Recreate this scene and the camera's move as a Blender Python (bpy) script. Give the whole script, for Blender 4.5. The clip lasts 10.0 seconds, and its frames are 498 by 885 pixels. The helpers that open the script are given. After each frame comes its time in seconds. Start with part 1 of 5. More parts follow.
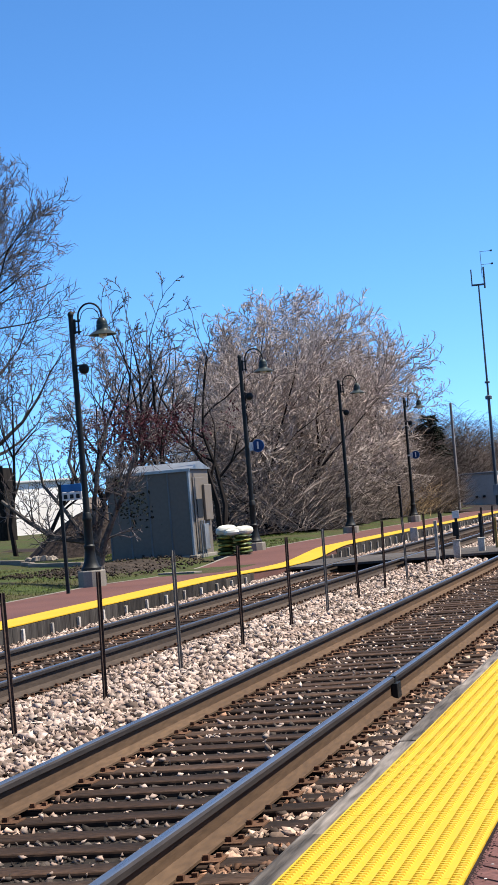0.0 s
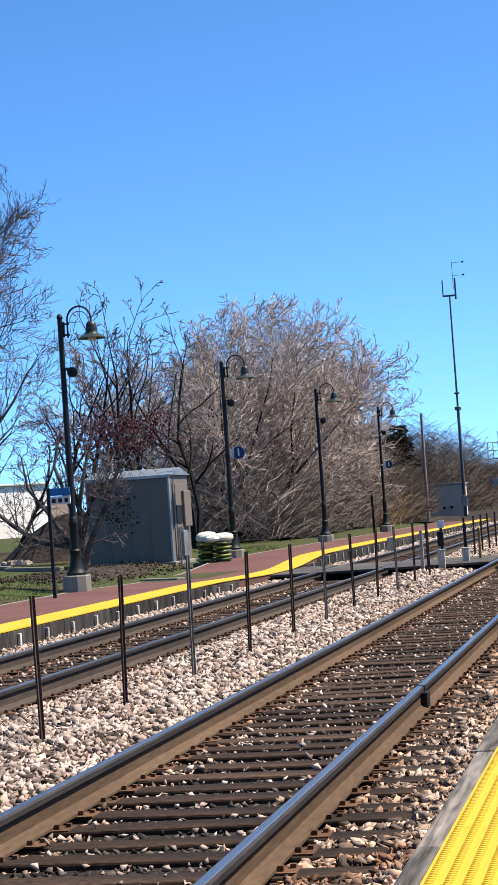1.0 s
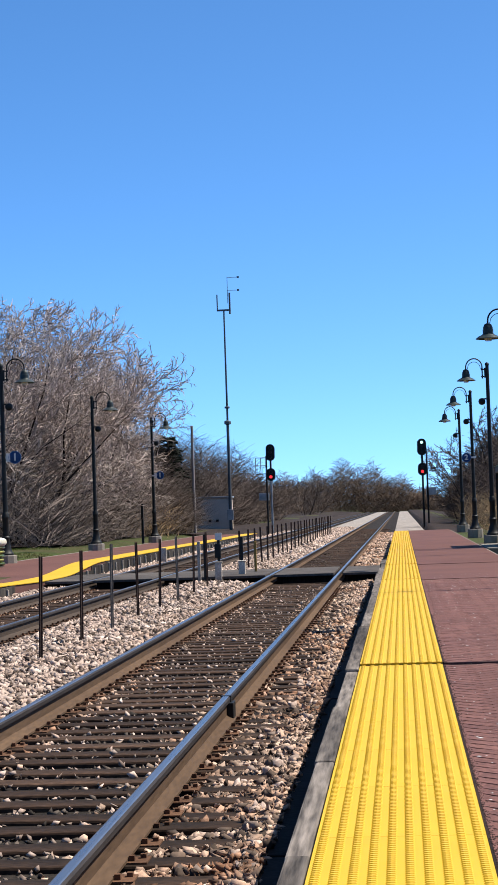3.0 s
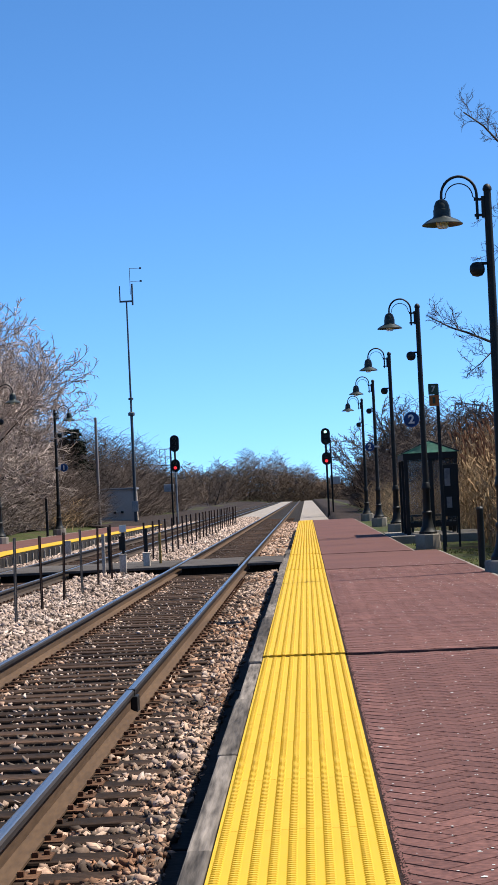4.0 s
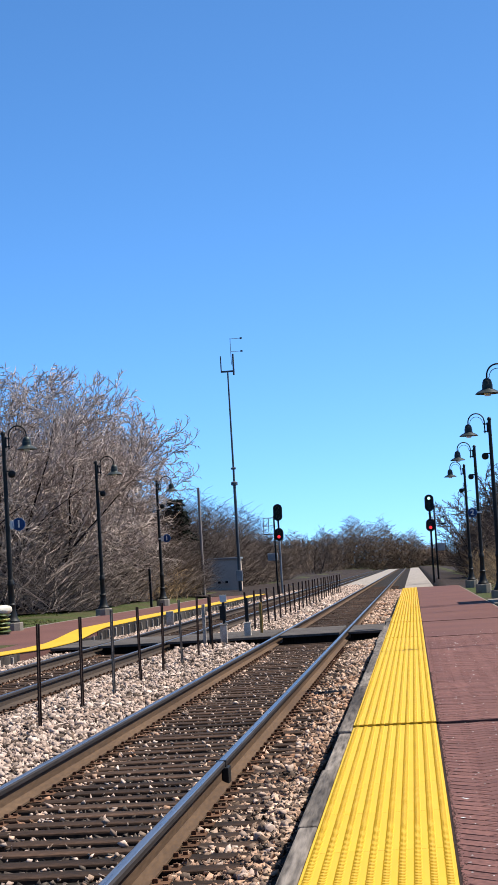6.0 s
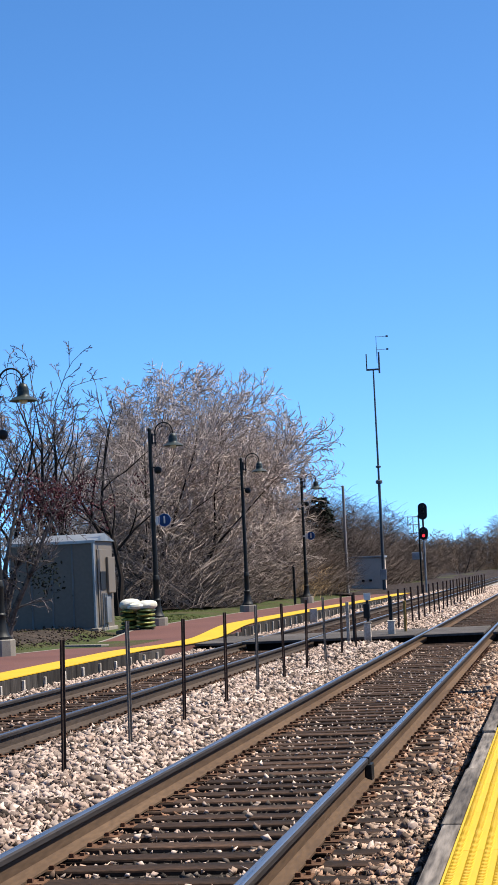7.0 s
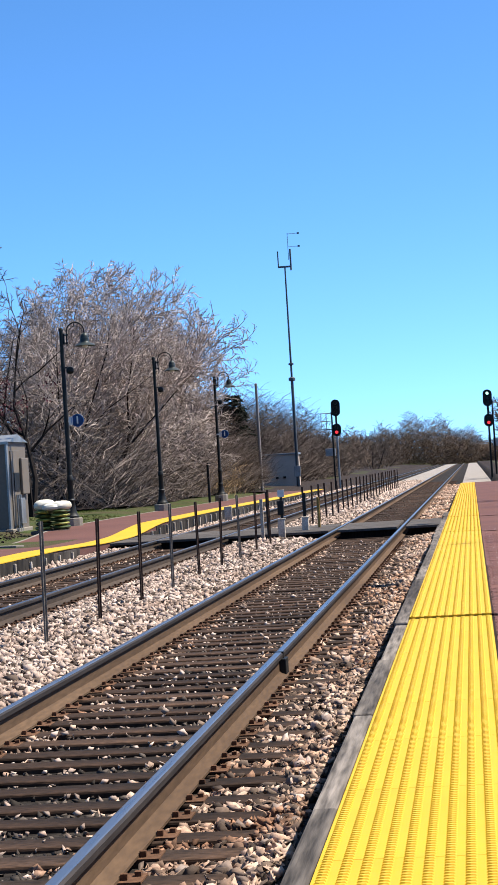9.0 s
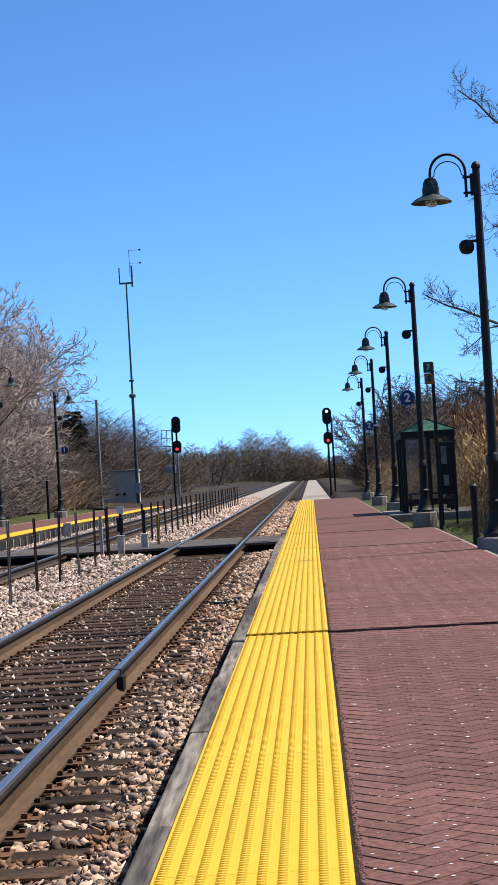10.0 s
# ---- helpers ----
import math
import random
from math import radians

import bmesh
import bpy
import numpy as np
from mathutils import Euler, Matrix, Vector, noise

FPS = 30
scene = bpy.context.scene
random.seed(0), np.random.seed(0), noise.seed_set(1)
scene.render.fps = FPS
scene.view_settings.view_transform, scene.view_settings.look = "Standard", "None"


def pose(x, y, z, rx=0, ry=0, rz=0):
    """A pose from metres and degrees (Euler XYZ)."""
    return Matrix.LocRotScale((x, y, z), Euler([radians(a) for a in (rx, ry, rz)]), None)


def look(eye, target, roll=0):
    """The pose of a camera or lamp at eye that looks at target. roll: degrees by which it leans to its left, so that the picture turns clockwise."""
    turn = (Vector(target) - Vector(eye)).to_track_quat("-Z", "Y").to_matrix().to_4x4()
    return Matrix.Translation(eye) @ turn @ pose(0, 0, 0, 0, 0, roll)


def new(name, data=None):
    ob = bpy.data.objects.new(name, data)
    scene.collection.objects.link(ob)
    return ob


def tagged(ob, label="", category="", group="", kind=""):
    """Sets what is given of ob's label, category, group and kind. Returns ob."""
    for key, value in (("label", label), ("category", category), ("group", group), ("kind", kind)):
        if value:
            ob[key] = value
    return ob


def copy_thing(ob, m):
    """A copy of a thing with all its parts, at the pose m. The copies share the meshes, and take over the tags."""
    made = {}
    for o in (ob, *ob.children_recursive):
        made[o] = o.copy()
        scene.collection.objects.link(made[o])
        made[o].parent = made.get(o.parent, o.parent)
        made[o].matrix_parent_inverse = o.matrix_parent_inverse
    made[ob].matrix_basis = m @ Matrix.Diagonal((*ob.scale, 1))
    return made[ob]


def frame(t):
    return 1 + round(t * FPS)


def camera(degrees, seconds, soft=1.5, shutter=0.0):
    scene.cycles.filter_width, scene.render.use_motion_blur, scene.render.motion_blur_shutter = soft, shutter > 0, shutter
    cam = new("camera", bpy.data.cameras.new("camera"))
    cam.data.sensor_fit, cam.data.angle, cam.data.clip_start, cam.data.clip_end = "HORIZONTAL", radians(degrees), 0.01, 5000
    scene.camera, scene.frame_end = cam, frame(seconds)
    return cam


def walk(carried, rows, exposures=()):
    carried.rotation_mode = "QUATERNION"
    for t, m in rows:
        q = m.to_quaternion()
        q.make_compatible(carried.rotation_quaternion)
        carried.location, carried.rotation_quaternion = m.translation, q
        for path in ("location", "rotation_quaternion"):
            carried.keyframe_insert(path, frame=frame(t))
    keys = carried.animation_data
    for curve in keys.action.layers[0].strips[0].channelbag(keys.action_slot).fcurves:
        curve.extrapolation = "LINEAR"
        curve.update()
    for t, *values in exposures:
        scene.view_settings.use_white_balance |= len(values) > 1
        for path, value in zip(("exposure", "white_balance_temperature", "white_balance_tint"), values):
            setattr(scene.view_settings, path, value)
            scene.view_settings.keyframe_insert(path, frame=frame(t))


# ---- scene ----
# Coordinates: y runs along the railway, x to the right, z = 0 on the rail heads.

# ---- camera ----
cam = camera(14.786, 10.0, soft=0.8)
PATH = [
    (0, look((2.450, -0.116, 1.452), (-4.170, 29.128, 2.443), -4.84)),
    (0.5, look((2.124, -0.151, 1.458), (-4.650, 29.056, 2.477), -4.40)),
    (1, look((1.859, -0.039, 1.469), (-4.147, 29.334, 2.538), -4.02)),
    (1.5, look((1.615, 0.004, 1.449), (-3.211, 29.591, 2.599), -3.50)),
    (2, look((1.455, 0.033, 1.458), (-2.354, 29.766, 2.661), -2.86)),
    (2.2, look((1.445, 0.033, 1.460), (-1.986, 29.812, 2.666), -2.46)),
    (3.3, look((1.424, 0.020, 1.455), (-0.491, 29.943, 2.430), -2.17)),
    (3.5, look((1.429, 0.021, 1.448), (-0.154, 29.965, 2.379), -2.35)),
    (4, look((1.453, 0.008, 1.476), (0.598, 29.984, 2.312), -2.64)),
    (4.5, look((1.495, 0.010, 1.478), (0.897, 29.990, 2.389), -2.84)),
    (5, look((1.514, 0.035, 1.471), (0.720, 30.001, 2.658), -3.02)),
    (5.2, look((1.527, 0.030, 1.472), (0.498, 29.981, 2.831), -3.23)),
    (6.3, look((1.601, 0.060, 1.466), (-1.471, 29.824, 3.633), -3.05)),
    (6.5, look((1.579, 0.051, 1.458), (-1.944, 29.760, 3.690), -2.68)),
    (7, look((1.589, 0.005, 1.460), (-3.083, 29.566, 3.538), -2.68)),
    (7.5, look((1.590, -0.020, 1.449), (-3.888, 29.432, 3.036), -2.96)),
    (8, look((1.568, 0.017, 1.449), (-4.079, 29.464, 2.427), -3.27)),
    (8.5, look((1.558, -0.021, 1.456), (-3.224, 29.590, 2.029), -3.43)),
    (9, look((1.609, -0.023, 1.457), (-1.821, 29.778, 1.879), -3.58)),
    (9.5, look((1.630, -0.020, 1.460), (-0.335, 29.912, 1.911), -3.55)),
    (10, look((1.624, -0.047, 1.460), (0.690, 29.933, 1.995), -3.30)),
]
walk(cam, PATH, [(0, 0.95), (1, 1.02), (2, 0.90), (3.5, 0.75), (5, 0.74), (6.5, 0.86), (7.5, 1.00), (8, 1.13), (8.5, 1.10), (9, 0.99), (10, 0.78)])

# ---- world and sun ----
SUN_DIR = Vector((0.60, 0.20, 1.0)).normalized()
world = bpy.data.worlds.new("sky")
scene.world = world
world.use_nodes = True
wn = world.node_tree.nodes
sky = wn.new("ShaderNodeTexSky")
sky.sky_type, sky.sun_disc = "NISHITA", False
sky.sun_elevation = math.asin(SUN_DIR.z)
sky.sun_rotation = math.atan2(SUN_DIR.x, SUN_DIR.y)
sky.altitude, sky.air_density, sky.dust_density, sky.ozone_density = 0, 0.34, 0.35, 4.0
wn["Background"].inputs["Strength"].default_value = 0.176
# haze lifts the horizon by a few degrees
air = wn.new("ShaderNodeTexCoord")
lifted = wn.new("ShaderNodeMapping")
lifted.inputs["Location"].default_value, lifted.inputs["Scale"].default_value = (0, 0, 0.030), (1, 1, 0.89)
world.node_tree.links.new(air.outputs["Generated"], lifted.inputs["Vector"])
world.node_tree.links.new(lifted.outputs["Vector"], sky.inputs["Vector"])
deep = wn.new("ShaderNodeHueSaturation")
deep.inputs["Saturation"].default_value, deep.inputs["Value"].default_value = 1.15, 1.0
world.node_tree.links.new(sky.outputs["Color"], deep.inputs["Color"])
clear_air = wn.new("ShaderNodeMix")
clear_air.data_type, clear_air.blend_type = "RGBA", "MULTIPLY"
clear_air.inputs[0].default_value = 1.0
clear_air.inputs[7].default_value = (0.80, 0.965, 0.95, 1)
world.node_tree.links.new(deep.outputs["Color"], clear_air.inputs[6])
world.node_tree.links.new(clear_air.outputs[2], wn["Background"].inputs["Color"])
sun = new("sun", bpy.data.lights.new("sun", "SUN"))
sun.data.energy, sun.data.angle, sun.data.color = 5.0, radians(0.53), (1.0, 0.94, 0.84)
sun.matrix_basis = look(SUN_DIR * 100, (0, 0, 0))


# ---- materials ----
def material(name, base, rough=0.8, metal=0.0, fine=60.0, coarse=2.0, vary=0.25, tint=None, bump=0.15,
             stretch=(1, 1, 1), island=0.0, each=0.0, dist=0.01):
    """A surface with grain and stains at two scales. tint: the second colour; each, island: how far pieces differ."""
    m = bpy.data.materials.new(name)
    m.use_nodes = True
    n, l = m.node_tree.nodes, m.node_tree.links
    b = n["Principled BSDF"]
    b.inputs["Metallic"].default_value = metal
    b.inputs["Specular IOR Level"].default_value = 0.12 if rough >= 0.7 else 0.25
    co = n.new("ShaderNodeTexCoord")
    mp = n.new("ShaderNodeMapping")
    mp.inputs["Scale"].default_value = stretch
    l.new(co.outputs["Object"], mp.inputs["Vector"])
    big = n.new("ShaderNodeTexNoise")
    big.inputs["Scale"].default_value, big.inputs["Detail"].default_value = coarse, 4
    small = n.new("ShaderNodeTexNoise")
    small.inputs["Scale"].default_value, small.inputs["Detail"].default_value = fine, 5
    for t in (big, small):
        l.new(mp.outputs["Vector"], t.inputs["Vector"])
    tint = tint or tuple(c * 0.6 for c in base)
    mix = n.new("ShaderNodeMix")
    mix.data_type = "RGBA"
    mix.inputs["A"].default_value, mix.inputs["B"].default_value = (*base, 1), (*tint, 1)
    ramp = n.new("ShaderNodeMapRange")
    ramp.inputs["From Min"].default_value, ramp.inputs["From Max"].default_value = 0.38, 0.66
    l.new(big.outputs["Fac"], ramp.inputs["Value"])
    l.new(ramp.outputs["Result"], mix.inputs["Factor"])
    hsv = n.new("ShaderNodeHueSaturation")
    l.new(mix.outputs["Result"], hsv.inputs["Color"])
    val = n.new("ShaderNodeMapRange")
    val.inputs["From Min"].default_value, val.inputs["From Max"].default_value = 0.3, 0.7
    val.inputs["To Min"].default_value, val.inputs["To Max"].default_value = 1 - vary, 1 + vary
    l.new(small.outputs["Fac"], val.inputs["Value"])
    out = val.outputs["Result"]
    for amount, node, key in ((island, "ShaderNodeNewGeometry", "Random Per Island"), (each, "ShaderNodeObjectInfo", "Random")):
        if amount:
            src = n.new(node)
            rng = n.new("ShaderNodeMapRange")
            rng.inputs["To Min"].default_value, rng.inputs["To Max"].default_value = 1 - amount, 1 + amount
            l.new(src.outputs[key], rng.inputs["Value"])
            mul = n.new("ShaderNodeMath")
            mul.operation = "MULTIPLY"
            l.new(out, mul.inputs[0])
            l.new(rng.outputs["Result"], mul.inputs[1])
            out = mul.outputs[0]
    l.new(out, hsv.inputs["Value"])
    l.new(hsv.outputs["Color"], b.inputs["Base Color"])
    rr = n.new("ShaderNodeMapRange")
    rr.inputs["To Min"].default_value, rr.inputs["To Max"].default_value = max(0.02, rough - 0.12), min(1, rough + 0.12)
    l.new(small.outputs["Fac"], rr.inputs["Value"])
    l.new(rr.outputs["Result"], b.inputs["Roughness"])
    if bump:
        bp = n.new("ShaderNodeBump")
        bp.inputs["Strength"].default_value, bp.inputs["Distance"].default_value = bump, dist
        l.new(small.outputs["Fac"], bp.inputs["Height"])
        l.new(bp.outputs["Normal"], b.inputs["Normal"])
    return m


M = {
    "grass": material("grass", (0.042, 0.058, 0.014), 0.95, fine=14, coarse=0.45, vary=0.5, tint=(0.055, 0.043, 0.022), bump=0.6, dist=0.05),
    "soil": material("soil", (0.0468, 0.0341, 0.0259), 0.95, fine=7, coarse=0.8, vary=0.6, tint=(0.0275, 0.0209, 0.0154), bump=0.9, dist=0.06),
    "bed": material("bed", (0.025, 0.02, 0.0165), 0.95, fine=25, coarse=1.2, vary=0.5, bump=0.8, dist=0.03),
    "stone_pale": material("stone_pale", (0.40, 0.312, 0.262), 0.9, fine=40, coarse=1.5, vary=0.15, tint=(0.27, 0.19, 0.15), island=0.55, bump=0.3),
    "stone_rust": material("stone_rust", (0.40, 0.29, 0.222), 0.9, fine=40, coarse=0.9, vary=0.2, tint=(0.19, 0.098, 0.058), island=0.65, bump=0.3),
    "stone_shade_brown": material("stone_shade_brown", (0.10, 0.072, 0.056), 0.92, fine=40, coarse=1.1, vary=0.2, tint=(0.04, 0.028, 0.022), island=0.6, bump=0.3),
    "stone_grey": material("stone_grey", (0.0715, 0.0578, 0.0484), 0.9, fine=40, coarse=1.1, vary=0.2, tint=(0.0385, 0.0286, 0.0231), island=0.75, bump=0.3),
    "tie": material("tie", (0.019, 0.0135, 0.0105), 0.92, fine=30, coarse=1.2, vary=0.5, tint=(0.066, 0.037, 0.023), stretch=(0.5, 1, 1), bump=0.6, each=0.5),
    "rail_rust": material("rail_rust", (0.0966, 0.0596, 0.0357), 0.85, fine=40, coarse=1.5, vary=0.2, tint=(0.0693, 0.042, 0.0252), stretch=(1, 0.15, 1), bump=0.2),
    "rail_head": material("rail_head", (0.25, 0.25, 0.258), 0.30, 0.85, fine=80, coarse=3, vary=0.15, stretch=(1, 0.02, 1), bump=0.03),
    "rail_brown": material("rail_brown", (0.062, 0.045, 0.034), 0.85, fine=40, coarse=1.5, vary=0.2, tint=(0.045, 0.033, 0.026), stretch=(1, 0.15, 1), bump=0.2),
    "rail_far": material("rail_far", (0.0425, 0.036, 0.034), 0.7, 0.0, fine=40, coarse=2, vary=0.25, stretch=(1, 0.1, 1), bump=0.1),
    "rust_plate": material("rust_plate", (0.12, 0.0625, 0.035), 0.9, fine=50, coarse=6, vary=0.3, tint=(0.065, 0.0325, 0.02), bump=0.3, each=0.3),
    "yellow": material("yellow", (0.533, 0.329, 0.0136), 0.6, fine=50, coarse=1.2, vary=0.05, tint=(0.508, 0.298, 0.0112), bump=0.05),
    "brick": material("brick", (0.127, 0.0593, 0.0484), 0.8, fine=38, coarse=0.7, vary=0.34, tint=(0.104, 0.0484, 0.0406), bump=0.3, each=0.13, island=0.13),
    "paving": material("paving", (0.122, 0.0572, 0.0468), 0.8, fine=45, coarse=0.5, vary=0.22, tint=(0.0988, 0.0468, 0.0395), bump=0.3),
    "sand": material("sand", (0.10, 0.052, 0.045), 0.95, fine=90, coarse=3, vary=0.4, tint=(0.065, 0.035, 0.03), bump=0.3),
    "joint": material("joint", (0.025, 0.015, 0.0135), 0.9, fine=60, coarse=2, vary=0.3, bump=0.2),
    "timber": material("timber", (0.138, 0.117, 0.1), 0.88, fine=32, coarse=3, vary=0.7, tint=(0.0468, 0.0385, 0.033), stretch=(1, 0.07, 1), bump=0.7, each=0.25),
    "timber_worn": material("timber_worn", (0.05, 0.043, 0.037), 0.95, fine=26, coarse=3, vary=0.7, tint=(0.016, 0.013, 0.012), stretch=(1, 1, 0.08), bump=0.5, each=0.4),
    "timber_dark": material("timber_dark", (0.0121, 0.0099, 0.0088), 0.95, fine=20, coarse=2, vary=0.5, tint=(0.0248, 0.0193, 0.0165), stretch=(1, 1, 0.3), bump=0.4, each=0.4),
    "concrete": material("concrete", (0.231, 0.204, 0.171), 0.85, fine=40, coarse=3, vary=0.12, tint=(0.187, 0.165, 0.138), bump=0.2),
    "black": material("black", (0.009, 0.010, 0.010), 0.55, fine=40, coarse=4, vary=0.2, bump=0.05),
    "post_rust": material("post_rust", (0.042, 0.028, 0.022), 0.85, fine=50, coarse=6, vary=0.35, tint=(0.065, 0.04, 0.03), bump=0.3, each=0.3),
    "post_grey": material("post_grey", (0.18, 0.156, 0.132), 0.6, 0.3, fine=50, coarse=6, vary=0.2, tint=(0.12, 0.096, 0.078), bump=0.2),
    "galv": material("galv", (0.135, 0.112, 0.09), 0.6, 0.0, fine=12, coarse=1.2, vary=0.08, tint=(0.135, 0.114, 0.0918), bump=0.03),
    "galv_bright": material("galv_bright", (0.341, 0.347, 0.347), 0.4, 0.6, fine=14, coarse=1.5, vary=0.12, bump=0.05),
    "white": material("white", (0.562, 0.555, 0.54), 0.6, fine=30, coarse=2, vary=0.06, tint=(0.495, 0.488, 0.465), bump=0.05),
    "blue": material("blue", (0.0105, 0.0385, 0.133), 0.4, fine=40, coarse=3, vary=0.06, bump=0.02),
    "blue_light": material("blue_light", (0.021, 0.133, 0.35), 0.4, fine=40, coarse=3, vary=0.06, bump=0.02),
    "green_roof": material("green_roof", (0.0245, 0.112, 0.07), 0.5, fine=30, coarse=3, vary=0.12, bump=0.05),
    "sign_green": material("sign_green", (0.02, 0.05, 0.03), 0.5, fine=30, coarse=3, vary=0.1, bump=0.02),
    "sign_orange": material("sign_orange", (0.28, 0.084, 0.014), 0.5, fine=30, coarse=3, vary=0.1, bump=0.02),
    "bark": material("bark", (0.102, 0.075, 0.066), 0.95, fine=20, coarse=1.5, vary=0.3, tint=(0.132, 0.102, 0.09), bump=0.3, island=0.3),
    "bark_tan": material("bark_tan", (0.44, 0.365, 0.32), 0.95, fine=20, coarse=0.5, vary=0.3, tint=(0.25, 0.198, 0.17), bump=0.2, island=0.45),
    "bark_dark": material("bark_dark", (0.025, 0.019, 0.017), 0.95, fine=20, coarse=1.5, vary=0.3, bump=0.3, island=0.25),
    "reed": material("reed", (0.33, 0.225, 0.12), 0.9, fine=20, coarse=1, vary=0.2, tint=(0.24, 0.15, 0.08), bump=0.1, island=0.35),
    "plume": material("plume", (0.19, 0.09, 0.05), 0.95, fine=30, coarse=2, vary=0.3, bump=0.2, island=0.3),
    "evergreen": material("evergreen", (0.0126, 0.0154, 0.0098), 0.9, fine=20, coarse=2, vary=0.3, bump=0.2, island=0.3),
    "wall_cream": material("wall_cream", (0.82, 0.79, 0.75), 0.8, fine=8, coarse=0.3, vary=0.05, tint=(0.74, 0.68, 0.62), bump=0.1),
    "hut_grey": material("hut_grey", (0.50, 0.42, 0.34), 0.7, fine=8, coarse=0.8, vary=0.06, tint=(0.45, 0.375, 0.31), bump=0.03),
    "gravel_path": material("gravel_path", (0.3, 0.264, 0.234), 0.95, fine=18, coarse=1.5, vary=0.3, bump=0.5),
    "twig": material("twig", (0.13, 0.106, 0.10), 0.95, fine=20, coarse=1.5, vary=0.3, tint=(0.075, 0.06, 0.057), bump=0.2, island=0.35),
    "twig_brown": material("twig_brown", (0.19, 0.15, 0.128), 0.95, fine=20, coarse=0.6, vary=0.3, tint=(0.105, 0.082, 0.07), bump=0.2, island=0.45),
    "bag_white": material("bag_white", (0.6, 0.57, 0.48), 0.5, fine=20, coarse=5, vary=0.08, tint=(0.525, 0.488, 0.375), bump=0.2),
    "wood_far": material("wood_far", (0.15, 0.101, 0.069), 0.95, fine=2, coarse=0.08, vary=0.2, tint=(0.108, 0.0732, 0.051), bump=0.0, island=0.35),
    "blade": material("blade", (0.075, 0.10, 0.022), 0.9, fine=20, coarse=0.5, vary=0.3, tint=(0.11, 0.10, 0.04), bump=0.0, island=0.4),
    "bark_small": material("bark_small", (0.132, 0.114, 0.102), 0.95, fine=20, coarse=3, vary=0.3, tint=(0.042, 0.033, 0.03), bump=0.3),
    "bark_far": material("bark_far", (0.12, 0.09, 0.072), 0.95, fine=4, coarse=0.1, vary=0.25, tint=(0.072, 0.0528, 0.042), bump=0.0, island=0.4),
    "bud": material("bud", (0.10, 0.03, 0.036), 0.8, fine=20, coarse=2, vary=0.3, tint=(0.05, 0.018, 0.022), bump=0.0, island=0.5),
    "crossing": material("crossing", (0.085, 0.075, 0.0675), 0.85, fine=25, coarse=2, vary=0.3, tint=(0.06, 0.05, 0.045), bump=0.3, each=0.2),
    "bracket": material("bracket", (0.42, 0.37, 0.32), 0.85, fine=25, coarse=4, vary=0.25, tint=(0.26, 0.22, 0.18), bump=0.3, each=0.3),
    "post_yellow": material("post_yellow", (0.294, 0.182, 0.056), 0.7, fine=30, coarse=4, vary=0.2, bump=0.1),
    "white_dim": material("white_dim", (0.315, 0.322, 0.294), 0.6, fine=30, coarse=3, vary=0.1, bump=0.02),
    "notice": material("notice", (0.204, 0.192, 0.18), 0.5, fine=90, coarse=9, vary=0.3, bump=0.02),
    "galv_seam": material("galv_seam", (0.15, 0.15, 0.147), 0.55, 0.0, fine=12, coarse=1.2, vary=0.08, bump=0.03),
    "bag_green": material("bag_green", (0.06, 0.084, 0.018), 0.4, fine=18, coarse=6, vary=0.5, tint=(0.018, 0.024, 0.012), bump=0.1),
    "bag_lime": material("bag_lime", (0.358, 0.338, 0.078), 0.4, fine=18, coarse=6, vary=0.4, tint=(0.104, 0.111, 0.026), bump=0.1),
    "mast": material("mast", (0.10, 0.11, 0.115), 0.5, 0.4, fine=12, coarse=1, vary=0.15, bump=0.03),
    "pole_grey": material("pole_grey", (0.24, 0.216, 0.198), 0.85, fine=12, coarse=1, vary=0.2, stretch=(1, 1, 0.1), bump=0.3),
    "lens_dark": material("lens_dark", (0.02, 0.02, 0.02), 0.2, fine=30, coarse=3, vary=0.1, bump=0.0),
    "wall_pink": material("wall_pink", (0.312, 0.24, 0.198), 0.8, fine=8, coarse=0.4, vary=0.06, bump=0.1),
    "timber_pale": material("timber_pale", (0.252, 0.204, 0.162), 0.85, fine=26, coarse=3, vary=0.25, stretch=(0.1, 1, 1), bump=0.4),
    "mulch": material("mulch", (0.036, 0.0252, 0.0204), 0.95, fine=8, coarse=1.2, vary=0.55, tint=(0.021, 0.015, 0.0126), bump=0.9, dist=0.06),
}


def emitter(name, colour, strength):
    m = bpy.data.materials.new(name)
    m.use_nodes = True
    b = m.node_tree.nodes["Principled BSDF"]
    b.inputs["Base Color"].default_value = (*colour, 1)
    b.inputs["Emission Color"].default_value = (*colour, 1)
    b.inputs["Emission Strength"].default_value = strength
    return m


def glass(name, colour, rough=0.03, alpha=0.25):
    m = bpy.data.materials.new(name)
    m.use_nodes = True
    b = m.node_tree.nodes["Principled BSDF"]
    b.inputs["Base Color"].default_value = (*colour, 1)
    b.inputs["Roughness"].default_value = rough
    b.inputs["Alpha"].default_value = alpha
    return m


M["red_lamp"] = emitter("red_lamp", (1.0, 0.03, 0.04), 1.1)
M["green_lamp"] = emitter("green_lamp", (0.55, 1.0, 0.85), 1.0)
M["pane"] = glass("pane", (0.10, 0.10, 0.095), 0.08, 0.22)


